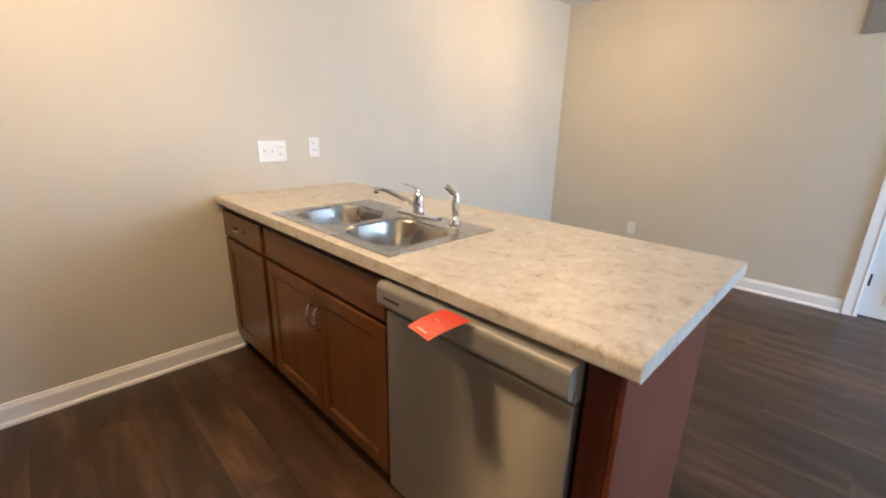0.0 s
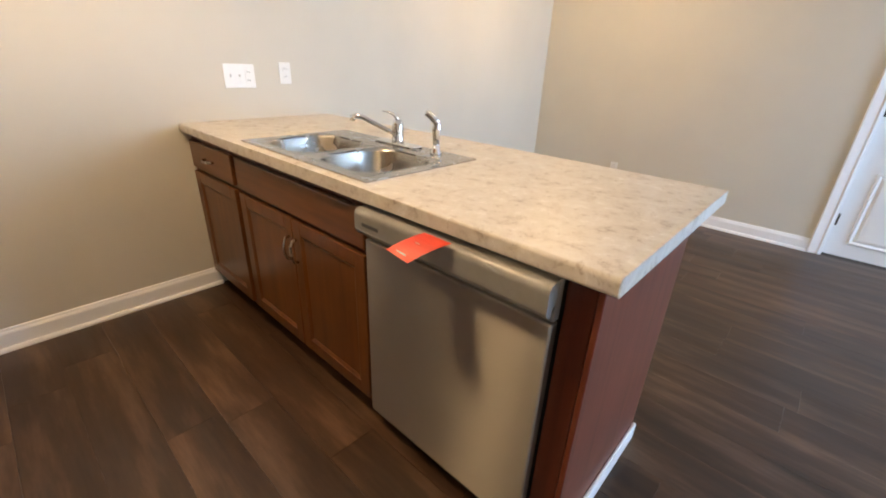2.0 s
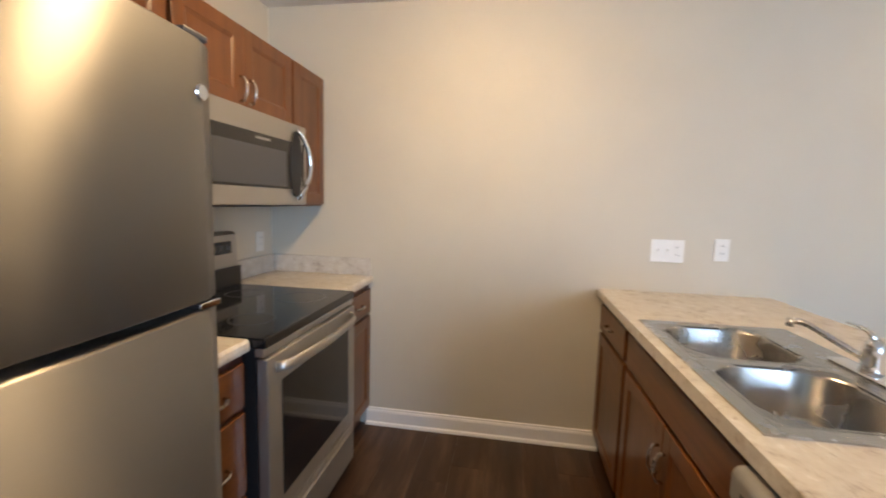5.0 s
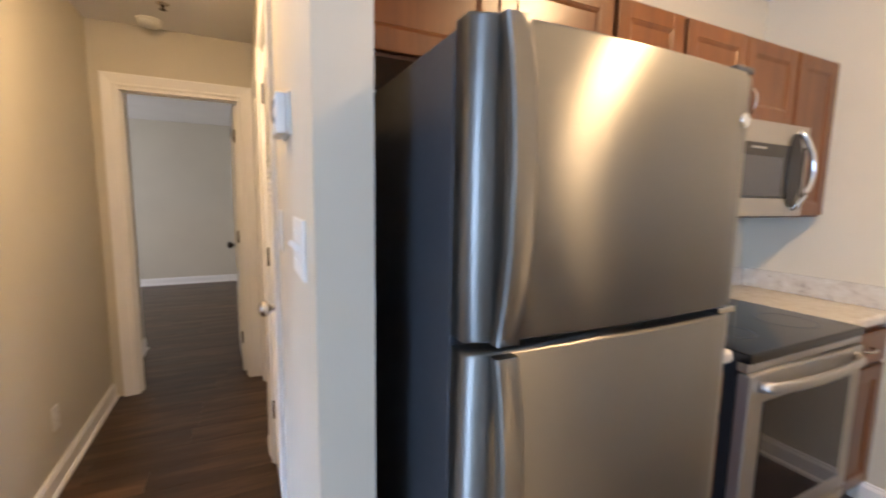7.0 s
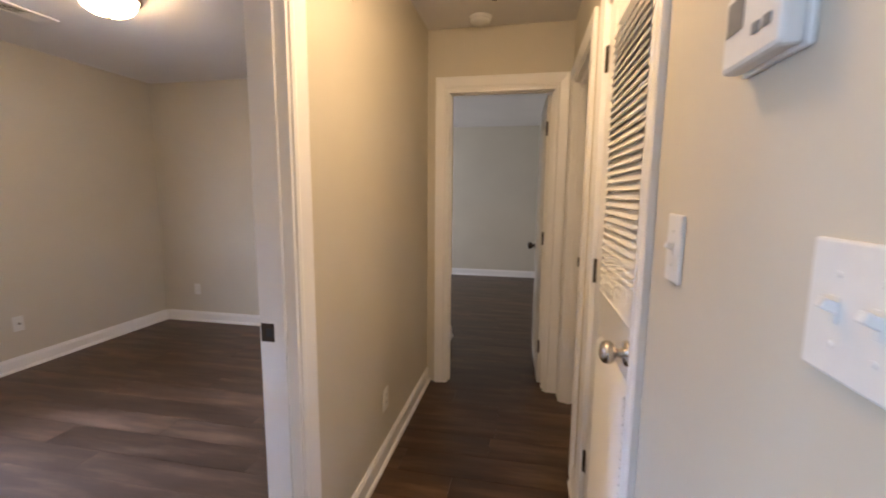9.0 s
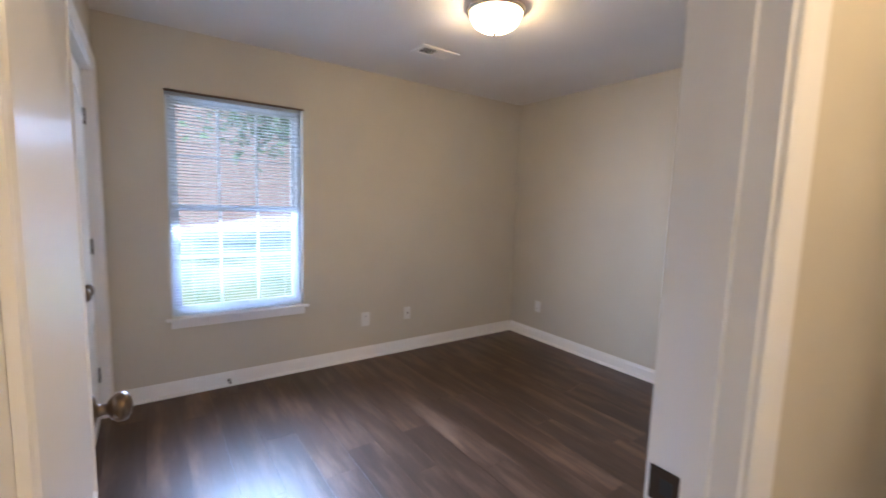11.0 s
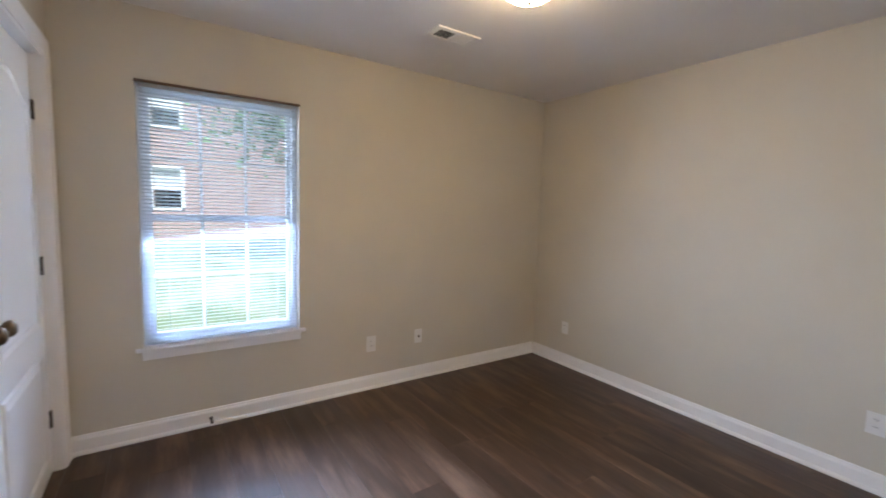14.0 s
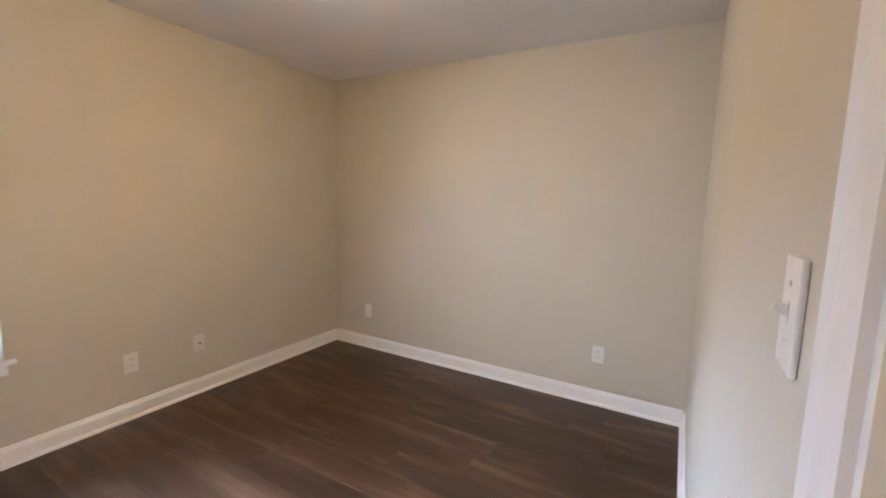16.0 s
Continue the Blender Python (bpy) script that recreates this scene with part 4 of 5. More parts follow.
def stove():
    r = turned("range", "stainless electric range with black glass cooktop", "stove")
    x0, x1, yf, yb = -1.172, -0.430, 1.215, 1.885
    part("body", boxes((x0 + 0.004, x1 - 0.004, yf + 0.03, yb, 0.03, 0.879)), BLACK, r)
    part("cooktop", boxes((x0, x1, yf - 0.008, yb - 0.06, 0.880, 0.914), bevel=0.005), BLACKGLASS, r, "black glass cooktop")
    for bx, by, br in ((-0.62, 1.38, 0.105), (-0.98, 1.38, 0.08), (-0.62, 1.66, 0.08), (-0.98, 1.66, 0.105)):
        part("burner_ring", lathe([(br, 0.9142), (br, 0.9146), (br - 0.004, 0.9146), (br - 0.004, 0.9142)], "z", (bx, by, 0), 36, False), SIDEGREY, r, "thin grey burner ring")
    part("control_strip", boxes((x0, x1, yf - 0.002, yf + 0.03, 0.852, 0.879), bevel=0.004), STEEL, r, "brushed steel strip")
    od = part("oven_door", boxes((x0 + 0.003, x1 - 0.003, yf - 0.012, yf + 0.028, 0.268, 0.846), bevel=0.006), STEEL, r, "brushed steel oven door")
    part("window", boxes((x0 + 0.085, x1 - 0.085, yf - 0.0145, yf - 0.0122, 0.335, 0.750), bevel=0.001, seg=1), BLACKGLASS, od, "black oven window")
    hp = arc(lambda s: (x0 + 0.05 + (x1 - x0 - 0.10) * s, yf - 0.012 - 0.05 * math.sin(math.pi * min(1, max(0, (s * 1.0)))) ** 0.35 if 0 < s < 1 else yf - 0.012, 0.805), 17)
    part("handle", tube(hp, 0.017, 14, (0.7, 1.1)), STEEL, od, "curved steel handle", True)
    dr = part("drawer", boxes((x0 + 0.003, x1 - 0.003, yf - 0.010, yf + 0.028, 0.06, 0.258), bevel=0.006), STEEL, r, "brushed steel storage drawer")
    part("lip", boxes((x0 + 0.06, x1 - 0.06, yf - 0.022, yf - 0.010, 0.205, 0.228), bevel=0.004), STEEL, dr)
    bm = bmesh.new()
    prof = [(yb, 0.90), (yb - 0.075, 0.90), (yb - 0.062, 0.93), (yb - 0.050, 1.165), (yb - 0.035, 1.18), (yb, 1.18)]
    a = [bm.verts.new((x0, q, z)) for q, z in prof]
    b = [bm.verts.new((x1, q, z)) for q, z in prof]
    for i in range(len(prof)):
        bm.faces.new((a[i], a[(i + 1) % len(prof)], b[(i + 1) % len(prof)], b[i]))
    bm.faces.new(a[::-1])
    bm.faces.new(b)
    bmesh.ops.recalc_face_normals(bm, faces=bm.faces[:])
    bg = part("backguard", bm, STEEL, r, "brushed steel control backguard")
    part("lower_panel", boxes((x0 + 0.002, x1 - 0.002, yb - 0.078, yb - 0.066, 0.915, 1.01)), BLACK, bg, "black lower strip")
    part("display", boxes((-0.93, -0.475, yb - 0.060, yb - 0.050, 1.075, 1.135), bevel=0.002), BLACKGLASS, bg, "black clock display")
    for kx in (-0.87, -0.80, -0.73, -0.60, -0.55, -0.50):
        part("key", boxes((kx - 0.016, kx + 0.016, yb - 0.0612, yb - 0.0602, 1.092, 1.118)), SIDEGREY, bg, "grey touch key")
    for kx in (-1.12, -1.03):
        part("dial", lathe([(0.024, yb - 0.054), (0.022, yb - 0.072), (0.017, yb - 0.080)], "y", (kx, 0, 1.10), 20), BLACK, bg, "black control dial")
    return r


stove()


def microwave():
    m = turned("microwave", "stainless over-range microwave with black window", "microwave")
    x0, x1, yf, yb, z0, z1 = -1.118, -0.376, 1.478, 1.895, 1.318, 1.692
    part("body", boxes((x0, x1, yf + 0.03, yb, z0, z1)), SIDEGREY, m)
    dr = part("door", boxes((x0, x1, yf, yf + 0.0295, z0 + 0.004, z1), bevel=0.005), STEEL, m, "brushed steel door")
    part("window", boxes((x0 + 0.012, -0.500, yf - 0.003, yf - 0.0005, z0 + 0.075, z1 - 0.085), bevel=0.001, seg=1), BLACKGLASS, dr, "black glass window")
    lens = bmesh.new()
    zc, hh = (z0 + z1) / 2 + 0.004, 0.150
    rim = [(-0.485 + 0.056 * math.cos(w) * (1.0 if math.cos(w) > 0 else 0.85), zc + hh * math.sin(w)) for w in (2 * math.pi * k / 36 for k in range(36))]
    fr = [lens.verts.new((x, yf - 0.008, z)) for x, z in rim]
    bk = [lens.verts.new((x, yf - 0.0005, z)) for x, z in rim]
    lens.faces.new(fr[::-1])
    for i in range(36):
        lens.faces.new((fr[i], fr[(i + 1) % 36], bk[(i + 1) % 36], bk[i]))
    part("grip_recess", lens, BLACK, dr, "black lens-shaped grip recess")
    part("control_panel", boxes((-0.418, -0.400, yf - 0.003, yf - 0.0005, z0 + 0.075, z1 - 0.085), bevel=0.001, seg=1), BLACKGLASS, m, "narrow black control strip")
    hp = arc(lambda s: (-0.475 + 0.052 * math.sin(math.pi * s), yf - 0.006 - 0.040 * math.sin(math.pi * s) ** 0.6, zc - hh - 0.012 + 2 * (hh + 0.012) * s), 17)
    part("handle", tube(hp, 0.0115, 12), CHROME, dr, "bowed chrome handle", True)
    part("window_mesh", boxes((x0 + 0.03, -0.565, yf - 0.0038, yf - 0.0031, z0 + 0.085, z1 - 0.135)), SIDEGREY, dr, "grey window screen")
    part("badge", boxes((-0.79, -0.69, yf - 0.0036, yf - 0.0031, z1 - 0.108, z1 - 0.099)), GREYP, m)
    part("vent", boxes((x0 + 0.03, x1 - 0.03, yf + 0.06, yb - 0.06, z0 - 0.006, z0)), BLACK, m, "black underside vent")
    return m


microwave()

UF = 1.565
u1 = turned("wall_cabinet", "cherry wall cabinet against the side wall", "cabinet", "wall cabinets over the range")
carcass(u1, -0.372, -0.030, UF, 0.33, 1.312, 2.028, False)
shaker(u1, -0.362, -0.036, 1.322, 2.018, UF, None)
u2 = turned("wall_cabinet", "short cherry wall cabinet above the microwave", "cabinet", "wall cabinets over the range")
carcass(u2, -1.115, -0.374, UF, 0.33, 1.700, 2.028, False)
shaker(u2, -1.105, -0.747, 1.708, 2.018, UF, (-0.775, 1.775))
shaker(u2, -0.743, -0.384, 1.708, 2.018, UF, (-0.715, 1.775))
u3 = turned("wall_cabinet", "cherry wall cabinet between microwave and fridge", "cabinet", "wall cabinets over the range")
carcass(u3, -1.455, -1.117, UF, 0.33, 1.312, 2.028, False)
shaker(u3, -1.445, -1.127, 1.322, 2.018, UF, None)
u4 = turned("wall_cabinet", "short wide cherry wall cabinet above the fridge", "cabinet", "wall cabinets over the range")
carcass(u4, -2.33, -1.457, UF, 0.33, 1.722, 2.028, False)
shaker(u4, -2.318, -1.896, 1.732, 2.018, UF, (-1.93, 1.80))
shaker(u4, -1.890, -1.468, 1.732, 2.018, UF, (-1.856, 1.80))


def curved_front(x0, x1, y, bulge, depth, z0, z1, n=16):
    """A door slab whose front bows out slightly."""
    bm = bmesh.new()
    rows = []
    for i in range(n + 1):
        s = i / n
        e = 1 - (2 * s - 1) ** 2
        k = min(s, 1 - s) * (x1 - x0)
        rnd = 0.012 * max(0.0, 1 - k / 0.012) ** 2 if k < 0.012 else 0.0
        x, yy = x0 + (x1 - x0) * s, y - bulge * e + rnd
        rows.append([bm.verts.new(p) for p in ((x, yy + 0.003, z0), (x, yy, z0 + 0.004), (x, yy, z1 - 0.004), (x, yy + 0.003, z1), (x, y + depth, z1), (x, y + depth, z0))])
    for a, b in zip(rows, rows[1:]):
        for i in range(6):
            bm.faces.new((a[i], b[i], b[(i + 1) % 6], a[(i + 1) % 6]))
    bm.faces.new(rows[0])
    bm.faces.new(rows[-1][::-1])
    bmesh.ops.recalc_face_normals(bm, faces=bm.faces[:])
    return bm


def fridge():
    f = thing("refrigerator", "stainless top-freezer refrigerator with dark grey sides", "refrigerator", pose(1.908, -1.452, 0, 0, 0, 180))
    x0, x1 = -0.340, 0.340
    part("cabinet", boxes((x0 + 0.004, x1 - 0.004, -0.335, 0.33, 0.03, 1.632), bevel=0.004), SIDEGREY, f, "dark grey enamelled cabinet")
    part("gasket", boxes((x0 + 0.012, x1 - 0.012, -0.3455, -0.3355, 0.06, 1.62)), BLACK, f, "black door gasket")
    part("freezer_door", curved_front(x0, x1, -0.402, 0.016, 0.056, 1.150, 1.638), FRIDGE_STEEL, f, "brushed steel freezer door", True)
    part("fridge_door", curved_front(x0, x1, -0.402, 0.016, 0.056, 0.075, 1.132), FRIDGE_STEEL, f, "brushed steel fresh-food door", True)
    for z0, z1 in ((1.150, 1.634), (0.62, 1.130)):
        hx = x0 + 0.058
        bm = bmesh.new()
        rows, n = [], 20
        for i in range(n + 1):
            t = i / n
            off = 0.010 + 0.048 * max(0.0, math.sin(math.pi * (0.06 + 0.88 * t))) ** 0.55
            z = z0 + (z1 - z0) * t
            y = -0.398 - off
            rows.append([bm.verts.new(p) for p in ((hx - 0.021, y + 0.020, z), (hx - 0.021, y + 0.003, z), (hx - 0.017, y, z), (hx + 0.017, y, z), (hx + 0.021, y + 0.003, z), (hx + 0.021, y + 0.020, z))])
        for p, q in zip(rows, rows[1:]):
            for i in range(6):
                bm.faces.new((p[i], p[(i + 1) % 6], q[(i + 1) % 6], q[i]))
        bm.faces.new(rows[0])
        bm.faces.new(rows[-1][::-1])
        add_box(bm, hx - 0.013, hx + 0.013, -0.425, -0.398, z0 + 0.002, z0 + 0.03, bevel=0.002)
        add_box(bm, hx - 0.013, hx + 0.013, -0.425, -0.398, z1 - 0.03, z1 - 0.002, bevel=0.002)
        bmesh.ops.recalc_face_normals(bm, faces=bm.faces[:])
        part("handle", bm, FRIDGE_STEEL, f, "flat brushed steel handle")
    part("hinge_cover", boxes((x1 - 0.07, x1 - 0.01, -0.40, -0.30, 1.6385, 1.652), bevel=0.004), SIDEGREY, f, "grey top hinge cover")
    part("mid_hinge", boxes((x1 - 0.06, x1 - 0.005, -0.405, -0.345, 1.1345, 1.1475), bevel=0.002), CHROME, f, "steel middle hinge")
    part("badge", lathe([(0.015, -0.4085), (0.013, -0.4110)], "y", (x1 - 0.042, 0, 1.542), 20), CHROME, f, "round chrome badge")
    part("kick_grille", boxes((x0 + 0.02, x1 - 0.02, -0.36, -0.336, 0.0, 0.068)), BLACK, f, "black kick grille")
    return f


fridge()


# ---- bedroom window ----
def window(name, y0, y1, z0, z1, muntins):
    w = thing(name, "white double-hung vinyl window with muntin bars", "window", pose(6.53, (y0 + y1) / 2, z0))
    a, h = (y1 - y0) / 2, z1 - z0
    f = 0.032
    part("window_frame", boxes((-0.01, 0.06, -a, -a + f, 0, h), (-0.01, 0.06, a - f, a, 0, h), (-0.01, 0.06, -a + f, a - f, 0, f), (-0.01, 0.06, -a + f, a - f, h - f, h), bevel=0.003), VINYL, w)
    mid = h * 0.5
    for n_, zb, zt, xo in (("lower", f, mid + 0.02, 0.006), ("upper", mid - 0.02, h - f, 0.030)):
        s = part("sash", boxes((xo, xo + 0.022, -a + f, -a + f + 0.028, zb, zt), (xo, xo + 0.022, a - f - 0.028, a - f, zb, zt), (xo, xo + 0.022, -a + f + 0.028, a - f - 0.028, zb, zb + 0.028), (xo, xo + 0.022, -a + f + 0.028, a - f - 0.028, zt - 0.028, zt)), VINYL, w)
        p = part("pane", boxes((xo + 0.009, xo + 0.012, -a + f + 0.02, a - f - 0.02, zb + 0.03, zt - 0.03)), GLASS, s)
        p.visible_shadow = False
        if muntins:
            yy = a - f - 0.028
            for k in (-1, 1):
                part("muntin", boxes((xo + 0.004, xo + 0.008, k * yy / 3 - 0.008, k * yy / 3 + 0.008, zb + 0.028, zt - 0.028)), VINYL, s)
            zc = (zb + zt) / 2
            part("muntin", boxes((xo + 0.003, xo + 0.007, -yy, yy, zc - 0.008, zc + 0.008)), VINYL, s)
    return w


window("window_1", -2.473, -1.602, 0.547, 2.043, True)
window("window_2", -7.098, -5.702, 0.602, 2.048, False)
sill = thing("window_sill", "white painted window sill with apron", "window sill", pose(6.46, -2.0375, 0.532))
part("stool", boxes((-0.035, 0.068, -0.475, 0.475, -0.004, 0.014), bevel=0.005), TRIM, sill)
part("apron", boxes((-0.014, 0.0, -0.445, 0.445, -0.058, -0.0045), bevel=0.003), TRIM, sill)
pd = thing("patio_door", "white framed glazed patio door", "patio door", pose(6.53, 2.35, 0.04))
part("door_frame", boxes((-0.02, 0.05, -0.798, -0.74, 0, 2.008), (-0.02, 0.05, 0.74, 0.798, 0, 2.008), (-0.02, 0.05, -0.74, 0.74, 0, 0.06), (-0.02, 0.05, -0.74, 0.74, 1.95, 2.008), (-0.01, 0.04, -0.04, 0.04, 0.06, 1.95)), VINYL, pd)


def blind(y0, y1, z0, z1):
    b = thing("window_blind", "white horizontal mini blind, lowered with open slats", "blind", pose(6.492, (y0 + y1) / 2, 0))
    a = (y1 - y0) / 2 - 0.012
    part("head_rail", boxes((-0.016, 0.016, -a, a, z1 - 0.030, z1 - 0.004), bevel=0.002), SLATM, b)
    part("bottom_rail", boxes((-0.012, 0.012, -a, a, z0 + 0.004, z0 + 0.016), bevel=0.003), SLATM, b)
    sl = bmesh.new()
    pts = [(-0.0123, 0.0018), (-0.006, 0.0026), (0.0, 0.0018), (0.006, -0.0002), (0.0123, -0.0038)]
    for k in (0.0, 0.0005):
        va = [sl.verts.new((x, -a, z + k)) for x, z in pts]
        vb = [sl.verts.new((x, a, z + k)) for x, z in pts]
        for i in range(4):
            sl.faces.new((va[i], va[i + 1], vb[i + 1], vb[i]))
    first = part("slat", sl, SLATM, b)
    n = int((z1 - z0 - 0.06) / 0.0205)
    first.location.z = z0 + 0.028
    for i in range(1, n):
        o = new("slat", first.data)
        o.parent = b
        o.location.z = z0 + 0.028 + i * 0.0205
    for y in (-a * 0.72, a * 0.72):
        for x in (-0.0135, 0.0135):
            part("ladder_cord", boxes((x - 0.0006, x + 0.0006, y - 0.0006, y + 0.0006, z0 + 0.016, z1 - 0.03)), SLATM, b)
    # Brown strip puts the dark shadow gap above the blind into geometry.
    part("head_gap_shade", boxes((-0.046, -0.036, -a - 0.016, a + 0.016, z1 - 0.010, z1 + 0.004), bevel=0.001, seg=1), STRIP, b, "thin brown strip for the shadow gap along the top")
    part("tilt_wand", tube([(-0.02, a - 0.06, z1 - 0.03), (-0.022, a - 0.06, z1 - 0.75)], 0.004, 8), GLASS, b, "clear plastic tilt wand")
    return b


blind(-2.473, -1.602, 0.547, 2.043)


# ---- outside ----
def grass_mat():
    m, n, l, b = base_mat("lawn", (0.1, 0.14, 0.05), 0.9)
    v = coords(n, l)
    f = noise_tex(n, l, v, 0.9, 6, 0.65)
    l.new(ramp(n, l, f, [(0.3, (0.11, 0.16, 0.08)), (0.5, (0.20, 0.245, 0.15)), (0.7, (0.34, 0.33, 0.26))]), b.inputs["Base Color"])
    bump(n, l, b, noise_tex(n, l, v, 40, 3), 0.5, 0.03)
    return m


def brick_mat():
    m, n, l, b = base_mat("brick", (0.3, 0.12, 0.08), 0.85)
    g = n.new("ShaderNodeNewGeometry")
    sep = n.new("ShaderNodeSeparateXYZ")
    l.new(g.outputs["Position"], sep.inputs[0])
    cmb = n.new("ShaderNodeCombineXYZ")
    l.new(sep.outputs["Y"], cmb.inputs[0])
    l.new(sep.outputs["Z"], cmb.inputs[1])
    t = n.new("ShaderNodeTexBrick")
    t.inputs["Color1"].default_value = (0.29, 0.185, 0.18, 1)
    t.inputs["Color2"].default_value = (0.25, 0.155, 0.15, 1)
    t.inputs["Mortar"].default_value = (0.42, 0.38, 0.34, 1)
    t.inputs["Scale"].default_value = 4.5
    t.inputs["Mortar Size"].default_value = 0.02
    l.new(cmb.outputs[0], t.inputs["Vector"])
    l.new(t.outputs["Color"], b.inputs["Base Color"])
    return m


GRASS, BRICK = grass_mat(), brick_mat()
ROOF = plain("roof_shingle", (0.08, 0.075, 0.07), 0.9)
LEAF = plain("leaf", (0.09, 0.16, 0.07), 0.6, 0.0, 0.4, 3)
BARK = plain("bark", (0.11, 0.08, 0.06), 0.9, 0.0, 0.3, 20)
GZ = -0.55

bm = bmesh.new()
gx = [6.62 + 0.5 * i for i in range(20)] + [17 + 3 * i for i in range(20)] + [200, 900]
gy = [-900, -100] + [-40 + 2 * i for i in range(41)] + [100, 900]
grid = [[bm.verts.new((x, y, GZ + max(0.0, min(1.0, (x - 9) / 6)) * 0.75 + 0.05 * noise.noise(Vector((x * 0.4, y * 0.4, 0))))) for y in gy] for x in gx]
for r0, r1 in zip(grid, grid[1:]):
    for j in range(len(gy) - 1):
        bm.faces.new((r0[j], r1[j], r1[j + 1], r0[j + 1]))
structure("ground", bm, GRASS, "sloping lawn outside the window")


def brick_building():
    h = thing("apartment_building", "red brick apartment building with white windows", "building", pose(19.0, -3.0, 0.15))
    y0, y1, top = -9.0, 5.2, 6.6
    wins = [(yc, zc) for zc in (1.62, 4.05) for yc in (-6.6, -3.9, 1.2, 3.9)]
    cols = sorted({w[0] for w in wins})
    ww, wh = 0.45, 0.66
    sp, at = [], y0
    for c in cols:
        sp.append((0, 0.3, at, c - ww, 0, top))
        zc = 0
        for z in (1.62, 4.05):
            sp.append((0, 0.3, c - ww, c + ww, zc, z - wh))
            zc = z + wh
        sp.append((0, 0.3, c - ww, c + ww, zc, top))
        at = c + ww
    sp.append((0, 0.3, at, y1, 0, top))
    sp += [(0.3, 8, y0, y0 + 0.3, 0, top), (0.3, 8, y1 - 0.3, y1, 0, top), (7.7, 8, y0 + 0.3, y1 - 0.3, 0, top)]
    part("wall", boxes(*sp), BRICK, h, "red brick wall")
    r = bmesh.new()
    v = [r.verts.new(p) for p in ((-0.5, y0 - 0.4, top), (8.5, y0 - 0.4, top), (8.5, y1 + 0.4, top), (-0.5, y1 + 0.4, top), (4, y0 - 0.4, top + 2.2), (4, y1 + 0.4, top + 2.2))]
    for q in ((0, 1, 2, 3), (0, 3, 5, 4), (1, 4, 5, 2), (0, 4, 1), (3, 2, 5)):
        r.faces.new([v[i] for i in q])
    part("roof", r, ROOF, h)
    for yc, zc in wins:
        w = part("window", boxes((-0.03, 0.10, yc - ww, yc - ww + 0.09, zc - wh, zc + wh), (-0.03, 0.10, yc + ww - 0.09, yc + ww, zc - wh, zc + wh), (-0.03, 0.10, yc - ww, yc + ww, zc + wh - 0.09, zc + wh), (-0.03, 0.10, yc - ww, yc + ww, zc - wh, zc - wh + 0.09), (-0.01, 0.10, yc - ww, yc + ww, zc - 0.04, zc + 0.04)), VINYL, h, "white framed window")
        part("shade", boxes((0.09, 0.12, yc - ww, yc + ww, zc, zc + wh)), SLATM, w, "white lowered blind")
        part("pane", boxes((0.12, 0.13, yc - ww, yc + ww, zc - wh, zc + wh)), BLACKGLASS, w, "dark window glass")
    return h


brick_building()


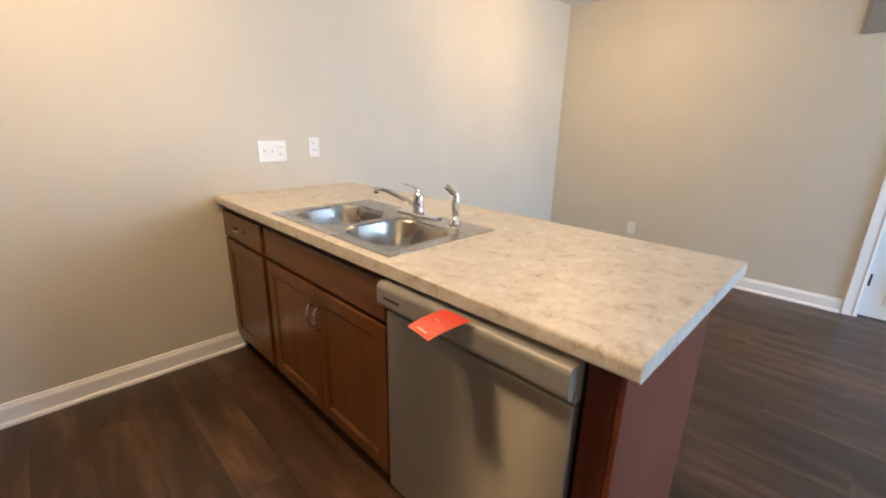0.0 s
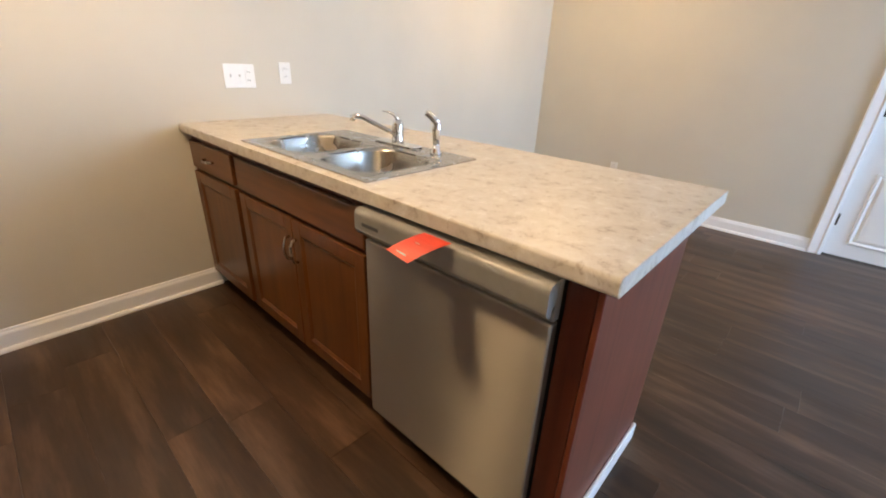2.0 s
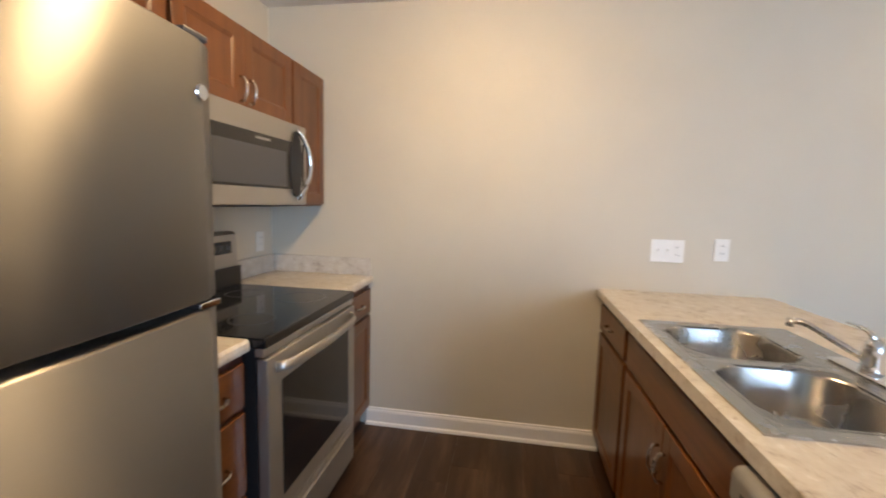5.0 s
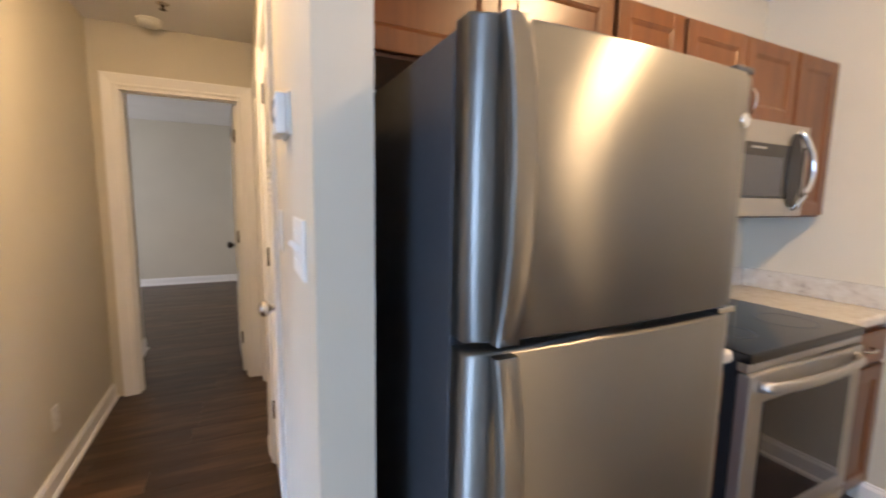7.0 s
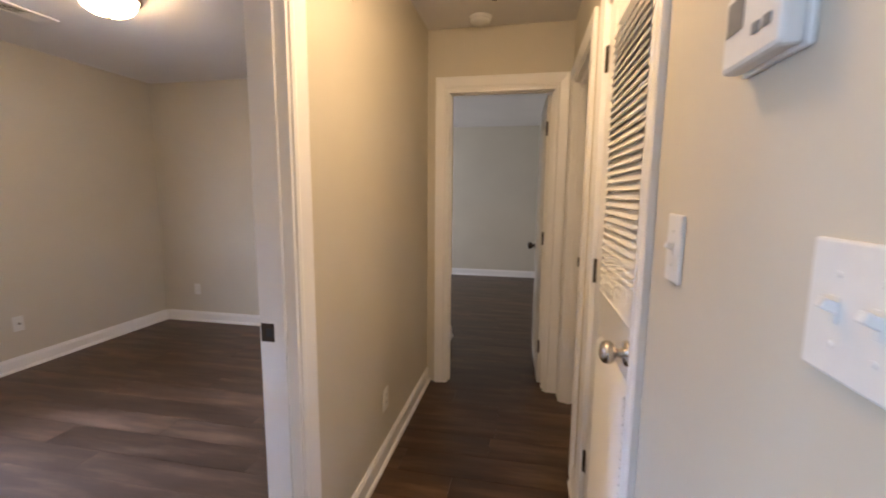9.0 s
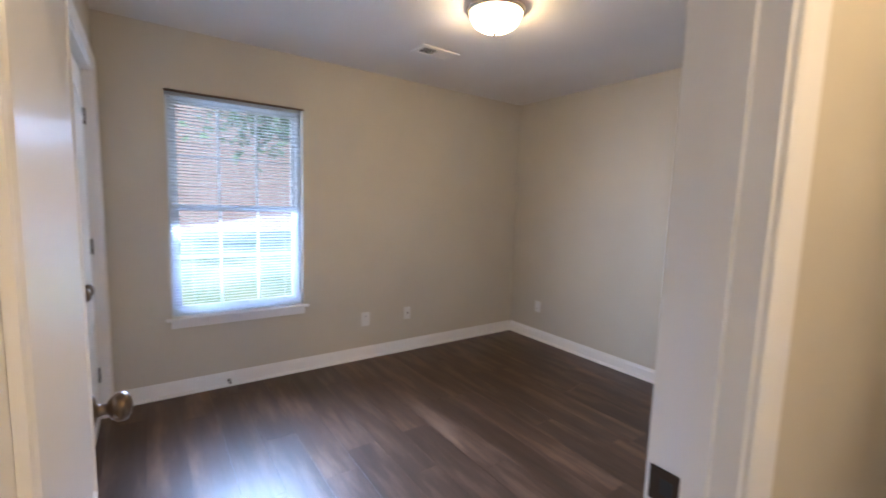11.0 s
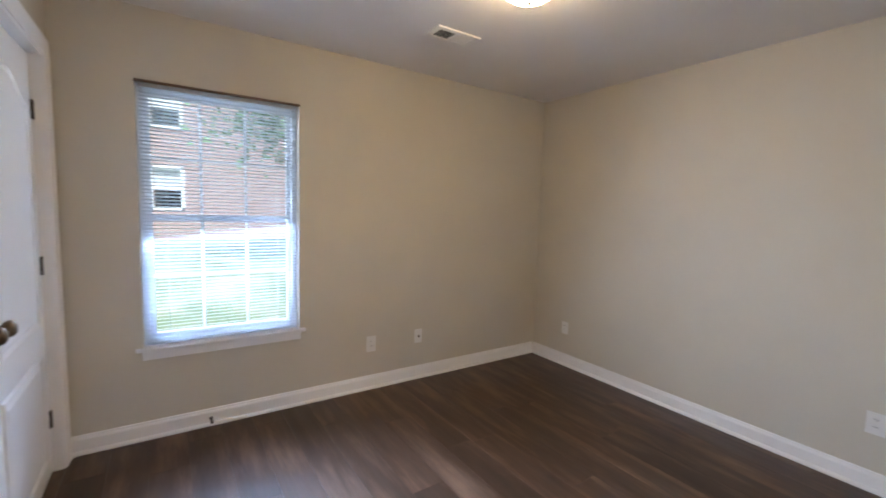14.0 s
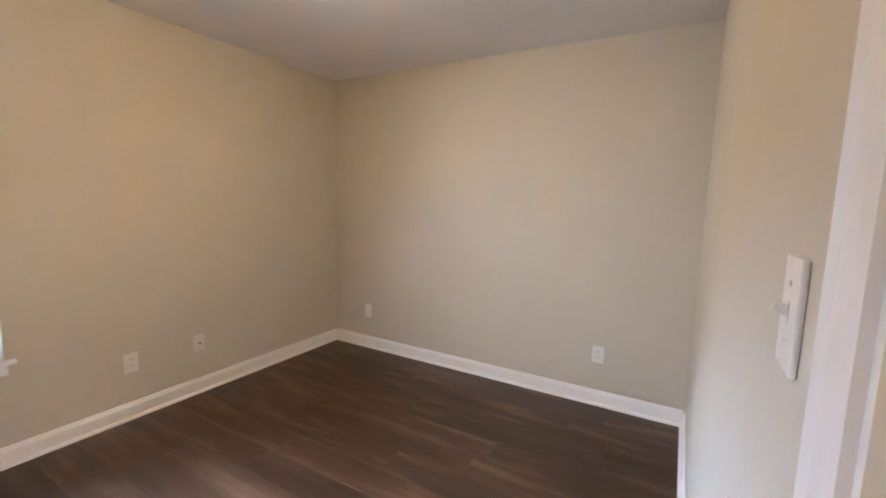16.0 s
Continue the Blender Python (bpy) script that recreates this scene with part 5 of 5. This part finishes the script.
def tree(x, y, z, height, seed):
    rnd = random.Random(seed)
    t = thing("tree", "leafy green tree beside the brick building", "tree", pose(x, y, z))
    part("trunk", tube([(0, 0, -0.3), (0.05, 0.02, height * 0.25), (0.1, -0.05, height * 0.5), (0.0, 0.1, height * 0.8)], [0.2, 0.16, 0.11, 0.03], 10), BARK, t, "", True)
    clumps = []
    for i in range(9):
        a, k = rnd.uniform(0, 6.28), rnd.uniform(0.35, 0.75)
        tip = Vector((math.cos(a) * 1.7, math.sin(a) * 1.9, height * k + 1.0))
        part("limb", tube([(0.06, 0, height * k * 0.8), tuple(Vector((0.06, 0, height * k * 0.8)).lerp(tip, 0.5) + Vector((0, 0, 0.15))), tuple(tip)], [0.07, 0.045, 0.015], 7), BARK, t, "", True)
        clumps += [tip, tip * 0.8 + Vector((0, 0, height * 0.2))]
    b = bmesh.new()
    for i in range(5000):
        c = rnd.choice(clumps)
        p = c + Vector((rnd.gauss(0, 0.55), rnd.gauss(0, 0.55), rnd.gauss(0, 0.45)))
        s = rnd.uniform(0.06, 0.12)
        e = Euler((rnd.uniform(0, 6.28), rnd.uniform(0, 6.28), rnd.uniform(0, 6.28))).to_matrix()
        b.faces.new([b.verts.new(p + e @ Vector(q)) for q in ((-s, 0, 0), (0, -s * 0.5, s * 0.1), (s, 0, 0), (0, s * 0.5, s * 0.1))])
    tagged(part("crown", b, LEAF, t), kind="stuff")
    return t


tree(13.4, -5.3, 0.0, 5.0, 3)


# ---- floor planks, last ----
def plank_room(x0, x1, y0, y1, seed):
    rnd = random.Random(seed)
    w, length, gap = 0.18, 1.22, 0.0005
    j = math.floor(y0 / w)
    while j * w < y1:
        ya, yb = max(y0, j * w), min(y1, (j + 1) * w)
        at = x0 - rnd.uniform(0.1, length - 0.1)
        while at < x1:
            xa, xb = max(x0, at), min(x1, at + length)
            if xb - xa > 0.02 and yb - ya > 0.005:
                b = bmesh.new()
                o = [(xa + gap, ya + gap), (xb - gap, ya + gap), (xb - gap, yb - gap), (xa + gap, yb - gap)]
                i_ = [(xa + gap * 2, ya + gap * 2), (xb - gap * 2, ya + gap * 2), (xb - gap * 2, yb - gap * 2), (xa + gap * 2, yb - gap * 2)]
                lo = [b.verts.new((x, y, -0.0035)) for x, y in o]
                hi = [b.verts.new((x, y, -0.00012)) for x, y in o]
                tp = [b.verts.new((x, y, 0.0)) for x, y in i_]
                for u, v in ((lo, hi), (hi, tp)):
                    for k in range(4):
                        b.faces.new((u[k], u[(k + 1) % 4], v[(k + 1) % 4], v[k]))
                b.faces.new(tp)
                part("plank", b, PLANK, floor_ob)
            at += length
        j += 1


plank_room(0.0, 3.38, -1.90, 3.46, 1)
plank_room(2.335, 3.38, -4.88, -1.90, 2)
plank_room(3.38, 6.46, -4.76, -1.15, 3)
plank_room(3.38, 6.46, -0.78, 3.46, 4)
plank_room(2.42, 6.46, -7.95, -4.88, 5)
plank_room(0.9, 2.335, -5.88, -2.92, 6)
